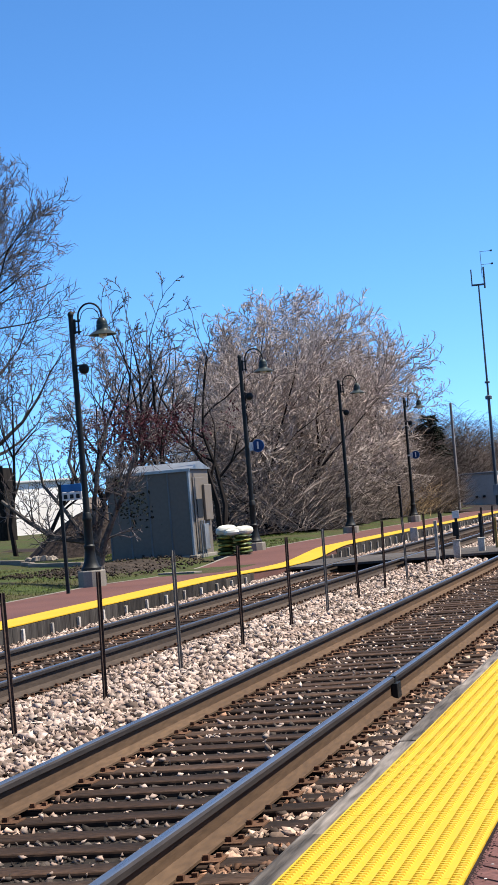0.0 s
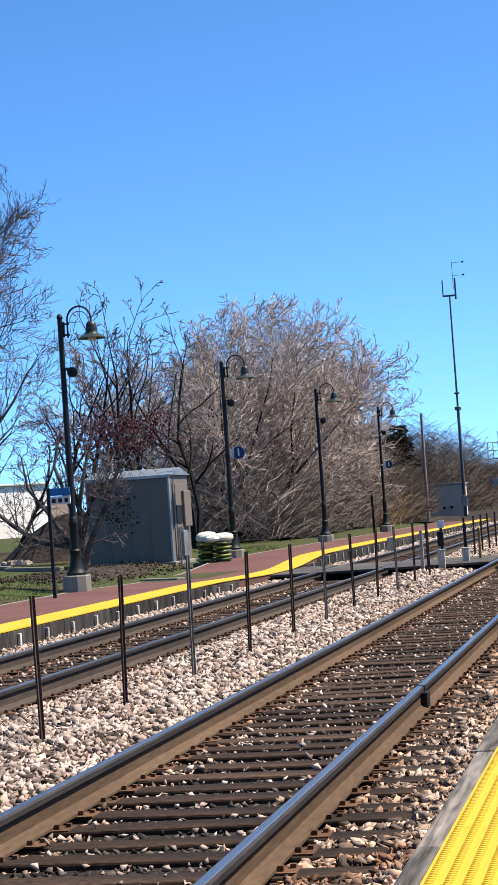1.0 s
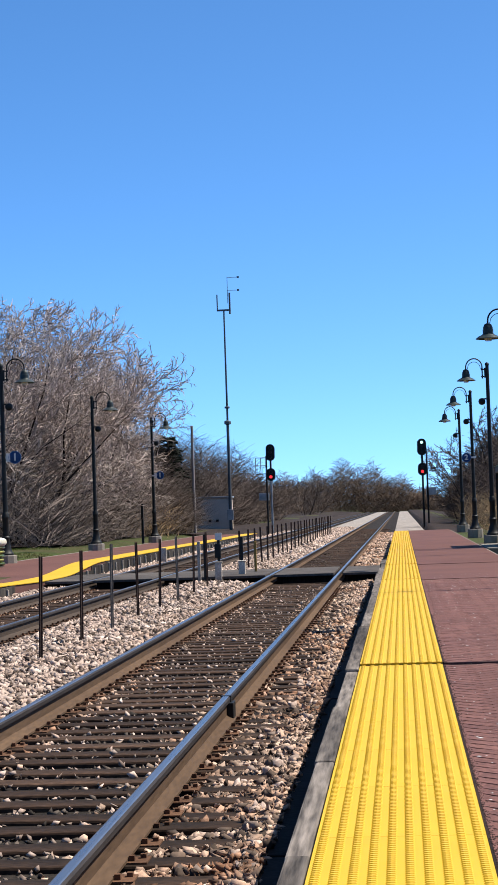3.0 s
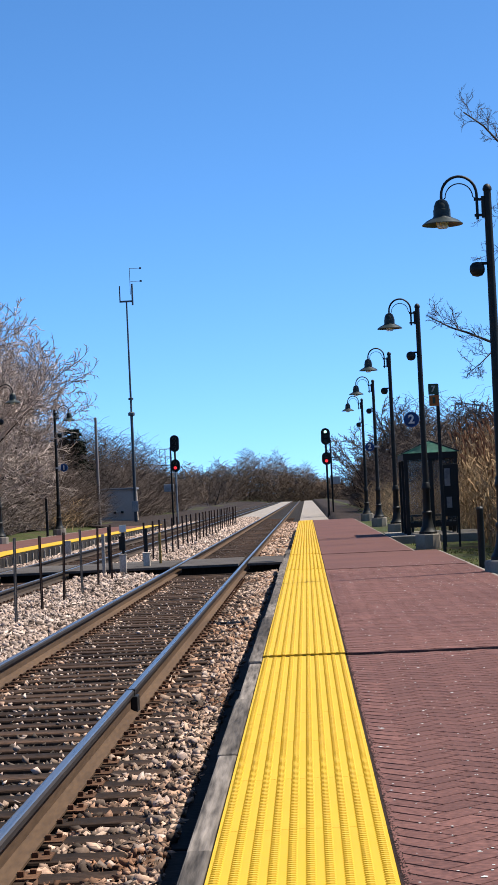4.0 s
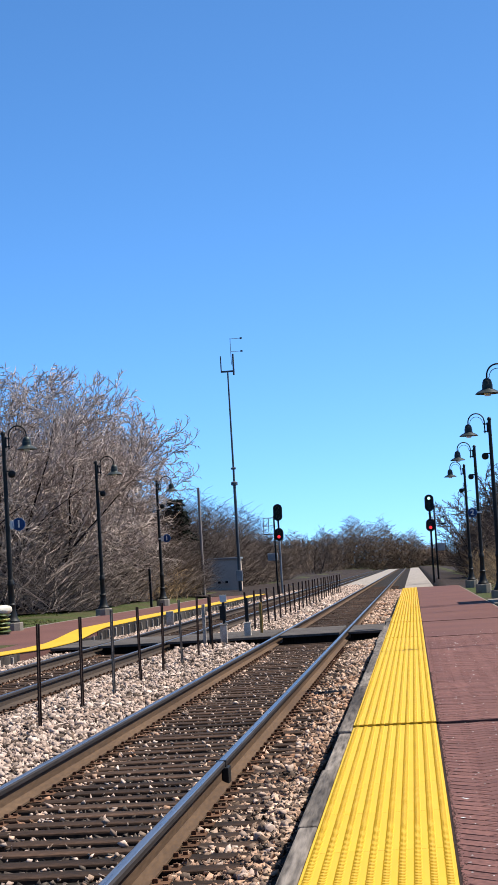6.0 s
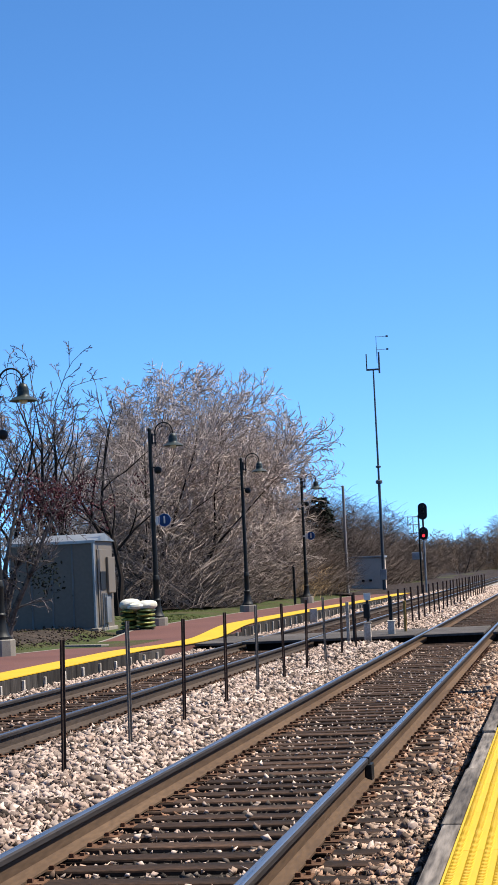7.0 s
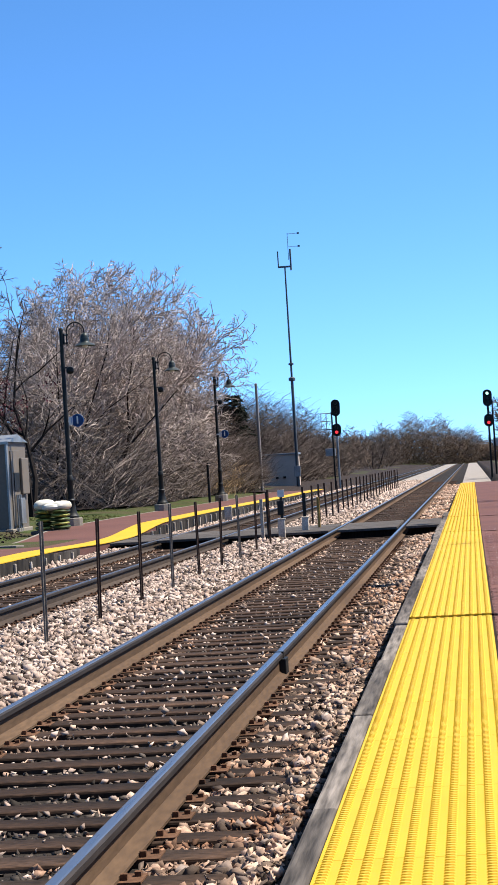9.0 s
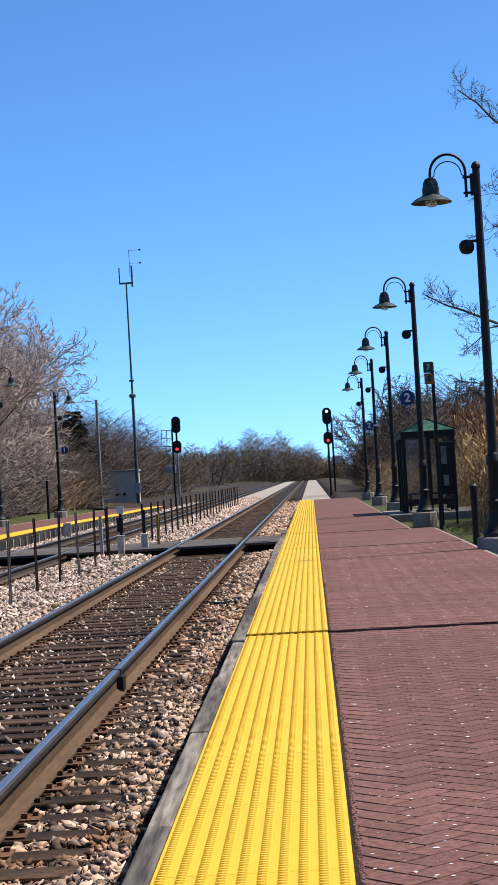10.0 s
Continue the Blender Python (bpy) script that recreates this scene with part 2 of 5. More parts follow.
# ---- mesh building ----
class Shape:
    """Collects faces for one mesh."""

    def __init__(self):
        self.v, self.f = [], []

    def add(self, verts, faces):
        k = len(self.v)
        self.v += [tuple(p) for p in verts]
        self.f += [tuple(k + i for i in q) for q in faces]
        return self

    def box(self, x0, x1, y0, y1, z0, z1, bevel=0.0):
        if not bevel:
            p = [(x, y, q) for q in (z0, z1) for x, y in ((x0, y0), (x1, y0), (x1, y1), (x0, y1))]
            return self.add(p, [(3, 2, 1, 0), (4, 5, 6, 7), (0, 1, 5, 4), (1, 2, 6, 5), (2, 3, 7, 6), (3, 0, 4, 7)])
        bm = bmesh.new()
        bmesh.ops.create_cube(bm, size=1)
        bmesh.ops.scale(bm, vec=(x1 - x0, y1 - y0, z1 - z0), verts=bm.verts)
        bmesh.ops.bevel(bm, geom=bm.edges[:], offset=bevel, segments=2, affect="EDGES", profile=0.5)
        bmesh.ops.translate(bm, vec=((x0 + x1) / 2, (y0 + y1) / 2, (z0 + z1) / 2), verts=bm.verts)
        bm.verts.ensure_lookup_table()
        bm.verts.index_update()
        self.add([q.co for q in bm.verts], [[q.index for q in f.verts] for f in bm.faces])
        bm.free()
        return self

    def tube(self, points, radii, sides=8, caps=True):
        """A tapered tube along points."""
        k = len(self.v)
        pts = [Vector(p) for p in points]
        for i, p in enumerate(pts):
            d = (pts[min(i + 1, len(pts) - 1)] - pts[max(i - 1, 0)]).normalized()
            a = d.cross(Vector((0.31, 0.23, 0.92)))
            if a.length < 0.2:
                a = d.cross(Vector((1, 0, 0)))
            a.normalize()
            b = d.cross(a)
            r = radii[i] if hasattr(radii, "__len__") else radii
            for s in range(sides):
                w = 2 * math.pi * s / sides
                self.v.append(tuple(p + (a * math.cos(w) + b * math.sin(w)) * r))
        for i in range(len(pts) - 1):
            for s in range(sides):
                t = (s + 1) % sides
                self.f.append((k + i * sides + s, k + i * sides + t, k + (i + 1) * sides + t, k + (i + 1) * sides + s))
        if caps:
            self.f.append(tuple(k + s for s in range(sides))[::-1])
            self.f.append(tuple(k + (len(pts) - 1) * sides + s for s in range(sides)))
        return self

    def lathe(self, profile, at=(0, 0, 0), sides=20):
        """Turns (radius, height) pairs round an upright axis."""
        k = len(self.v)
        for r, h in profile:
            for s in range(sides):
                w = 2 * math.pi * s / sides
                self.v.append((at[0] + r * math.cos(w), at[1] + r * math.sin(w), at[2] + h))
        for i in range(len(profile) - 1):
            for s in range(sides):
                t = (s + 1) % sides
                self.f.append((k + i * sides + s, k + i * sides + t, k + (i + 1) * sides + t, k + (i + 1) * sides + s))
        self.f.append(tuple(k + s for s in range(sides))[::-1])
        self.f.append(tuple(k + (len(profile) - 1) * sides + s for s in range(sides)))
        return self

    def sweep(self, outline, ys):
        """An (x, z) outline carried along y."""
        k, n = len(self.v), len(outline)
        for y in ys:
            self.v += [(x, y, q) for x, q in outline]
        for i in range(len(ys) - 1):
            for s in range(n):
                t = (s + 1) % n
                self.f.append((k + i * n + s, k + (i + 1) * n + s, k + (i + 1) * n + t, k + i * n + t))
        self.f.append(tuple(k + s for s in range(n)))
        self.f.append(tuple(k + (len(ys) - 1) * n + s for s in range(n))[::-1])
        return self

    def mesh(self, name, mat, smooth=False):
        me = bpy.data.meshes.new(name)
        me.from_pydata(self.v, [], self.f)
        me.materials.append(mat)
        if smooth:
            me.shade_smooth()
            me.set_sharp_from_angle(angle=radians(38))
        me.update()
        return me


def part(name, shape, mat, parent=None, label="", smooth=False, m=None):
    """One mesh object, under a thing or a part."""
    ob = new(name, shape.mesh(name, mat, smooth) if isinstance(shape, Shape) else shape)
    if parent:
        ob.parent = parent
    if m is not None:
        ob.matrix_basis = m
    return tagged(ob, label)


def thing(name, m, label, category, group="", kind=""):
    ob = new(name)
    ob.empty_display_size = 0.2
    ob.matrix_basis = m
    return tagged(ob, label, category, group, kind)


# ---- ground, ballast bed, platforms ----
X_RAIL = (0.0, -1.505)
X_FAR = (-4.0, -5.505)
FAR_END = 420.0


def smoothstep(a, b, v):
    w = min(1.0, max(0.0, (v - a) / (b - a)))
    return w * w * (3 - 2 * w)


def ground_z(x, y):
    """The height of the ground."""
    bed = -0.42
    left = 0.04 + 0.22 * smoothstep(9.5, 12.0, -x) + 0.5 * smoothstep(14, 40, -x)
    right = 0.10 - 0.5 * smoothstep(6.0, 9.0, x)
    z = bed + (left - bed) * smoothstep(7.4, 7.9, -x) + (right - bed) * smoothstep(2.6, 3.1, x)
    return z + 0.03 * math.sin(x * 0.9 + y * 0.35) * smoothstep(9.5, 11, abs(x + 0.5))


def build_ground():
    xs = [-2600, -900, -300, -120, -60] + [-40 + i * 2.0 for i in range(14)] + [-12, -11.2, -10.4, -9.8, -9.4, -8.6, -7.9, -7.6, -7.4, -6, -3, 0, 2.6, 2.85, 3.1, 3.6, 4.2, 5, 6, 7.5, 9, 12, 18, 30, 60, 150, 600, 2600]
    ys = [-800, -100, -20] + [i * 2.0 for i in range(0, 60)] + [120 + 12 * i for i in range(1, 20)] + [420, 700, 1200, 3200]
    sh = Shape()
    sh.v = [(x, y, ground_z(x, y)) for y in ys for x in xs]
    n = len(xs)
    sh.f = [(j * n + i, j * n + i + 1, (j + 1) * n + i + 1, (j + 1) * n + i) for j in range(len(ys) - 1) for i in range(n - 1)]
    g = part("ground", sh, M["grass"], smooth=True)
    return tagged(g, "patchy spring grass and bare soil beside the railway", "ground", kind="structure")


build_ground()

def litter(x0, x1, y0, y1, label):
    xs = [x0 + (x1 - x0) * i / 8 for i in range(9)]
    ys = [y0 + (y1 - y0) * i / 30 for i in range(31)]
    sh = Shape()
    sh.v = [(x, y, ground_z(x, y) + 0.05 + 0.05 * math.sin(3.1 * x + 0.7 * y)) for y in ys for x in xs]
    sh.f = [(j * 9 + i, j * 9 + i + 1, (j + 1) * 9 + i + 1, (j + 1) * 9 + i) for j in range(30) for i in range(8)]
    return tagged(part("leaf_litter", sh, M["mulch"], smooth=True), label, "leaf litter", kind="structure")


litter(-30.0, -8.1, 106, 430, "brown leaf litter under bare lineside brush")
litter(4.2, 26.0, 88, 430, "brown leaf litter under bare lineside brush")
litter(-8.2, -6.62, 106, 430, "brown leaf litter beside the far track")
litter(2.75, 4.3, 88, 430, "brown leaf litter beside the gravel strip")
litter(-24.0, -11.6, 71, 106, "dark leaf litter under the thicket")

bed = Shape().sweep([(0.98, -0.9), (0.98, -0.20), (0.4, -0.225), (-1.9, -0.225), (-2.5, -0.13), (-3.6, -0.225), (-5.9, -0.225), (-6.3, -0.15), (-6.55, -0.15), (-6.55, -0.9)], [-60, 60, 150, FAR_END])
tagged(part("ballast_bed", bed, M["bed"]), "grey-brown crushed stone track bed", "track bed", kind="structure")

# near platform: y from behind the camera to its far end
X_EDGE, X_YELLOW, X_PAVE, X_BACK = 0.965, 1.077, 1.687, 3.90
Z_NEAR, NEAR_END, CRACK, NARROW = 0.27, 84.0, 14.25, 37.0


def near_z(y):
    """The slabs beyond the joints have settled a little less."""
    return Z_NEAR + (0.016 if y > CRACK else 0) + (0.006 if y > 29.8 else 0) + (0.008 if y > NARROW else 0)


near = thing("platform_near", pose(0, 0, 0), "red-brown paved station platform with a timber edge", "platform", kind="structure")
for y0, y1 in ((-14, CRACK - 0.006), (CRACK + 0.006, 29.8), (29.81, NARROW), (NARROW + 0.01, NEAR_END)):
    q, xb = near_z(y1), 3.45 if y0 > NARROW else X_BACK
    part("slab", Shape().box(X_PAVE, xb, y0, y1, -0.5, q - 0.003), M["paving"], near) if y0 > 29 else part("slab", Shape().box(X_PAVE, xb, y0, y1, -0.5, q - 0.0042), M["sand"], near, "brown jointing sand")
    part("edge_seal", Shape().box(X_PAVE + 0.001, X_PAVE + 0.011, y0, y1, q - 0.02, q - 0.0005), M["joint"], near, "dark rough sealant line")
    part("slab", Shape().box(X_YELLOW, X_PAVE, y0, y1, -0.5, q - 0.012), M["joint"], near)
part("curb", Shape().box(X_BACK, X_BACK + 0.07, -14, NARROW, -0.5, Z_NEAR + 0.006, 0.01), M["concrete"], near, "pale concrete curb")
part("curb", Shape().box(3.45, 3.52, NARROW, NEAR_END, -0.5, Z_NEAR + 0.006, 0.01), M["concrete"], near, "pale concrete curb")

# far platform
X2_EDGE, X2_YELLOW, X2_PAVE, X2_BACK = -6.5, -6.52, -7.2, -9.4


def far_z(y):
    """The far platform dips at the crossing."""
    return 0.115 - 0.085 * smoothstep(36, 43, y) + 0.19 * smoothstep(44.6, 50.5, y) - 0.09 * smoothstep(55, 95, y)


far = thing("platform_far", pose(0, 0, 0), "far platform of red-brown paving with a yellow edge strip", "platform", kind="structure")


def strip(x0, x1, lift, depth, ys):
    sh, k = Shape(), len(ys)
    for y in ys:
        q = far_z(y) + lift
        sh.v += [(x0, y, q - depth), (x1, y, q - depth), (x1, y, q), (x0, y, q)]
    for i in range(k - 1):
        for s in range(4):
            t = (s + 1) % 4
            sh.f.append((i * 4 + s, i * 4 + t, (i + 1) * 4 + t, (i + 1) * 4 + s))
    sh.f += [(3, 2, 1, 0), ((k - 1) * 4, (k - 1) * 4 + 1, (k - 1) * 4 + 2, (k - 1) * 4 + 3)]
    return sh


YS2 = [-10, 10, 20, 30] + [32 + 0.5 * i for i in range(42)] + [56, 60, 66, 72, 80, 105]
part("slab", strip(X2_BACK, X2_PAVE, 0, 0.5, YS2), M["paving"], far)
part("slab", strip(X2_PAVE, X2_YELLOW, -0.012, 0.5, YS2), M["paving"], far)
part("tactile_strip", strip(X2_PAVE, X2_YELLOW + 0.02, 0.006, 0.015, YS2), M["yellow"], far, "yellow tactile strip")
part("curb", strip(X2_BACK - 0.08, X2_BACK, 0.006, 0.4, YS2), M["concrete"], far, "pale concrete curb")

# tactile strip of the near platform, in panels with rows of truncated domes
PANEL = 1.22
panel_mesh = Shape().box(0, X_PAVE - X_YELLOW - 0.004, 0.002, PANEL - 0.002, -0.011, 0.002).mesh("tactile_panel", M["yellow"])
start = CRACK + 0.008 - PANEL * 14
for i in range(-9, 72):
    y = start + i * PANEL + (0.016 if i >= 14 else 0)
    if y > NEAR_END - PANEL:
        break
    part("tactile_panel", panel_mesh, None, near, m=pose(X_YELLOW + 0.002, y, near_z(y + 0.6) + 0.002))
domes = Shape()
for j in range(int((NEAR_END - 5.3) / 0.036)):
    y = 4.0 + j * 0.036
    for i in range(10):
        x = X_YELLOW + 0.0305 + i * 0.061
        q = near_z(y) + 0.003
        n = 6 if y < 30 else 4
        domes.add([(x + r * math.cos(6.283 * s / n + 0.4), y + 0.66 * r * math.sin(6.283 * s / n + 0.4), q + h) for r, h in ((0.0215, 0), (0.0145, 0.007)) for s in range(n)],
                  [(s, (s + 1) % n, n + (s + 1) % n, n + s) for s in range(n)] + [tuple(range(n, 2 * n))])
tagged(part("tactile_domes", domes, M["yellow"], near), "rows of raised yellow domes", kind="stuff")

# timber edge beams of the near platform
y = -8.0
random.seed(4)
while y < 40:
    ln = 2.44
    dx = random.uniform(-0.012, 0.022)
    part("edge_beam", Shape().box(X_EDGE + dx, X_YELLOW - 0.004, y, y + ln - 0.008, Z_NEAR - 0.20, near_z(y + 1) - 0.004 + random.uniform(-0.006, 0.004), 0.012), M["timber"], near, "weathered grey timber beam")
    # added near-black strip deepens the platform's shadow on the ballast
    part("ground_timber", Shape().box(X_EDGE - 0.265, X_EDGE - 0.002, y, y + ln - 0.012, -0.5, -0.172 + random.uniform(-0.006, 0.004), 0.012), M["timber_dark"], near, "near-black strip standing in for the platform's shadow on the ballast")
    y += ln
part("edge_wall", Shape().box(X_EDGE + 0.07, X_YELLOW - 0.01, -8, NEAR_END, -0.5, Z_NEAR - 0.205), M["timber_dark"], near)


# ---- tracks ----
def rail_outline(x):
    half = [(0.076, -0.186), (0.076, -0.172), (0.03, -0.155), (0.009, -0.14), (0.009, -0.050)]
    return [(x + a, b) for a, b in half] + [(x - a, b) for a, b in half[::-1]]


def build_track(xs, label, web, first, first_tie, plates_from):
    t = thing("railway_track", pose((xs[0] + xs[1]) / 2, 0, 0), label, "railway track", "pair of tracks")
    cx = (xs[0] + xs[1]) / 2
    tie_mesh = [Shape().box(-1.3, 1.3, -0.112, 0.112, -0.17, 0, 0.014).mesh("tie", M["tie"]) for _ in range(3)]
    random.seed(first)
    y, k = first_tie, 0
    while k < 299:
        part("tie", tie_mesh[k % 3], None, t, m=pose(random.uniform(-0.05, 0.05), y + random.uniform(-0.03, 0.03), -0.192 + random.uniform(-0.01, 0.004), 0, random.uniform(-0.4, 0.4), random.uniform(-0.9, 0.9)))
        y += 0.46
        k += 1
    for x in xs:
        r = part("rail", Shape().sweep([(a - cx, b) for a, b in rail_outline(x)], [-40, FAR_END]), M[web], t, "rust-brown steel rail")
        head_outline = [(0.009, -0.053), (0.034, -0.041), (0.0365, -0.012), (0.027, -0.001)]
        part("rail_head", Shape().sweep([(x - cx + a, c) for a, c in head_outline] + [(x - cx - a, c) for a, c in head_outline[::-1]], [-40, FAR_END]), M["rail_far"], r, "dark steel rail head")
        part("running_surface", Shape().sweep([(x - cx + a, b) for a, b in ((-0.025, -0.001), (0.025, -0.001), (0.019, 0.0025), (-0.019, 0.0025))], [-40, FAR_END]), M["rail_head"], r, "polished bright running surface")
        plate = Shape()
        plate.box(-0.17, 0.17, -0.09, 0.09, -0.195, -0.186)
        for sx in (-1, 1):
            plate.box(sx * 0.093 - 0.014, sx * 0.093 + 0.014, -0.05, -0.02, -0.187, -0.160)
            plate.box(sx * 0.14 - 0.014, sx * 0.14 + 0.014, 0.02, 0.05, -0.187, -0.166)
        plate = plate.mesh("tie_plate", M["rust_plate"])
        for j in range(74):
            part("tie_plate", plate, None, r, m=pose(x - cx, plates_from + 0.46 * j, 0))
    return t


track_near = build_track(X_RAIL, "main railway track on dark timber ties with polished rail", "rail_rust", 11, -4.2, 5.0)
track_far = build_track(X_FAR, "far railway track on dark timber ties", "rail_brown", 12, 5.0, 14.2)


# ---- lamps ----
def build_lamp(side, m, label, group, top=5.6):
    """A street lamp; its arm reaches along side * x."""
    t = thing("street_lamp", m, label, "street lamp", group)
    part("pedestal", Shape().lathe([(0.29, -0.5), (0.29, 0.42), (0.275, 0.44)], sides=10), M["concrete"], t, "pale concrete pedestal")
    h, s = top, side
    part("base", Shape().lathe([(0.20, 0.44), (0.20, 0.49), (0.165, 0.53), (0.14, 0.60), (0.115, 0.72), (0.10, 0.86), (0.115, 0.89), (0.115, 0.93), (0.09, 0.96), (0.082, 1.42), (0.098, 1.45), (0.098, 1.50), (0.085, 1.53), (0.085, 1.58), (0.07, 1.60)], sides=16), M["black"], t, "flared cast base", True)
    part("pole", Shape().lathe([(0.068, 1.60), (0.064, 2.6), (0.052, h - 0.05), (0.064, h - 0.04), (0.064, h - 0.01), (0.045, h + 0.03), (0.015, h + 0.05)], sides=12), M["black"], t, smooth=True)
    # the arm rises off a bracket, bends over and drops to the shade
    c, r = 0.395, 0.245
    turns = [math.pi * i / 14 for i in range(15)]
    arc = [(s * (c - r), 0, h - 0.44), (s * (c - r), 0, h - 0.12)]
    arc += [(s * (c - r * math.cos(a)), 0, h - 0.09 + 0.26 * math.sin(a)) for a in turns]
    arc += [(s * (c + r), 0, h - 0.16)]
    arm = part("arm", Shape().tube(arc, 0.02, 8), M["black"], t, "curved gooseneck arm", True)
    inner = [(s * (c - 0.19 * math.cos(a)), 0, h - 0.12 + 0.19 * math.sin(a)) for a in turns]
    part("scroll", Shape().tube([(s * (c - r), 0, h - 0.16), *inner, (s * (c + r), 0, h - 0.17)], 0.008, 6), M["black"], arm)
    part("bracket", Shape().box(*sorted((s * 0.04, s * 0.19)), -0.015, 0.015, h - 0.18, h - 0.145).box(*sorted((s * 0.04, s * 0.19)), -0.015, 0.015, h - 0.40, h - 0.365).box(*sorted((s * 0.04, s * 0.09)), -0.025, 0.025, h - 0.42, h - 0.12), M["black"], t)
    shade = part("shade", Shape().lathe([(0.035, -0.14), (0.08, -0.165), (0.108, -0.23), (0.112, -0.28), (0.12, -0.285), (0.12, -0.37), (0.135, -0.395), (0.22, -0.435), (0.285, -0.485), (0.283, -0.495), (0.22, -0.465), (0.10, -0.43)], (s * (c + r), 0, h), 24), M["shade"], t, "dark bell-shaped shade with a wide brim", True)
    part("lens", Shape().lathe([(0.06, -0.545), (0.082, -0.525), (0.09, -0.43)], (s * (c + r), 0, h), 16), M["lens"], shade, "pale glass lens", True)
    sp = part("loudspeaker", Shape().lathe([(0.02, -0.105), (0.07, -0.09), (0.10, -0.045), (0.107, 0.0), (0.10, 0.045), (0.07, 0.085), (0.02, 0.10)], (s * 0.19, 0, h - 1.13), 16), M["black"], t, "round black loudspeaker", True)
    part("speaker_arm", Shape().box(*sorted((s * 0.04, s * 0.19)), -0.012, 0.012, h - 1.075, h - 1.035), M["black"], sp)
    return t


M["shade"] = material("shade", (0.03, 0.04, 0.038), 0.4, fine=30, coarse=4, vary=0.15, bump=0.03)
M["lens"] = glass("lens", (0.8, 0.75, 0.65), 0.2, 0.7)
lamp_r = build_lamp(-1, pose(4.155, 26.6, 0), "black street lamp with gooseneck arm on a concrete pedestal", "platform street lamps")
for y in (43.4, 58.2, 72.4, 86.8):
    copy_thing(lamp_r, pose(4.155, y, 0))
lamp_l = build_lamp(1, pose(-9.3, 36.6, 0), "black street lamp with gooseneck arm on a concrete pedestal", "platform street lamps")
for y in (51.5, 66.9, 83.0):
    copy_thing(lamp_l, pose(-9.3, y, 0))

# ---- fence posts between the tracks ----
random.seed(8)
GREY = {2, 5, 8}
POSTS = [(13.45, 1.11, -0.8), (15.73, 1.15, 1.7), (18.26, 1.23, 0.5), (20.97, 1.17, 1.6), (23.70, 1.17, 1.1), (26.22, 1.20, 0.9)]
POSTS += [(26.22 + 2.6 * k, 1.17, random.uniform(-0.5, 1.8)) for k in range(1, 6)]
for i, (y, top, lean) in enumerate(POSTS):
    grey = i in GREY
    t = thing("fence_post", pose(-2.59, y, -0.15, random.uniform(-1, 1), lean, 0), "thin grey metal fence post" if grey else "rusty dark steel fence post standing in ballast", "fence post", "fence posts between the tracks")
    mat = M["post_grey" if grey else "post_rust"]
    part("shaft", Shape().box(-0.021, 0.021, -0.003, 0.003, -0.3, top).box(-0.003, 0.003, -0.034, -0.003, -0.3, top), mat, t, "T-shaped steel shaft")
    for k in range(9):
        part("stud", Shape().box(-0.006, 0.006, 0.003, 0.010, 0.2 + 0.1 * k, 0.215 + 0.1 * k), mat, t)

# insulated joint on the rail beside the platform
joint = part("joint_bar", Shape().box(0.762, 0.815, 15.0, 15.2, -0.185, -0.045, 0.006).box(0.715, 0.793, 15.06, 15.12, -0.05, 0.0045), M["black"], track_near, "black insulated rail joint")
gravel = Shape().box(1.0, 2.7, NEAR_END + 0.2, FAR_END, -0.6, -0.10).box(-3.8, -1.75, 140, FAR_END, -0.6, -0.125)
tagged(part("gravel_strip", gravel, M["gravel_path"]), "pale gravel strips beside the distant tracks", "gravel", kind="structure")


# ---- lettering ----
def letters(text, size, mat, parent, m, name="numeral", label=""):
    """Flat raised characters that face -y."""
    c = bpy.data.curves.new("text", "FONT")
    c.body, c.size, c.extrude, c.offset, c.align_x, c.align_y = text, size, 0.004, 0.008, "CENTER", "CENTER"
    ob = bpy.data.objects.new("text", c)
    scene.collection.objects.link(ob)
    me = bpy.data.meshes.new_from_object(ob)
    bpy.data.objects.remove(ob)
    me.materials.clear()
    me.materials.append(mat)
    return part(name, me, mat, parent, label, m=m @ pose(0, 0, 0, 90, 0, 0))


def disc(x, y, z, r, t=0.03, sides=24):
    """A round plate that faces -y."""
    sh = Shape()
    sh.v = [(x + r * math.cos(6.28319 * s / sides), y + d, z + r * math.sin(6.28319 * s / sides)) for d in (0, t) for s in range(sides)]
    sh.f = [tuple(range(sides)), tuple(range(2 * sides - 1, sides - 1, -1))]
    sh.f += [((s + 1) % sides, s, s + sides, (s + 1) % sides + sides) for s in range(sides)]
    return sh


# ---- pedestrian crossing ----
crossing = thing("pedestrian_crossing", pose(0, 0, 0), "timber plank pedestrian crossing over both tracks", "crossing", kind="structure")
for x0, x1 in ((-6.48, -5.60), (-5.42, -4.09), (-3.91, -1.60), (-1.41, -0.10), (0.09, 0.955)):
    n = max(2, round((x1 - x0) / 0.3))
    for i in range(12):
        y0 = 42.0 + i * 0.36
        part("plank", Shape().box(x0, x1, y0, y0 + 0.352, -0.045, 0.012, 0.008), M["crossing"], crossing)
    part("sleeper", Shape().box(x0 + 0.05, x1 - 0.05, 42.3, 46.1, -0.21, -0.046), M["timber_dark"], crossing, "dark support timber")

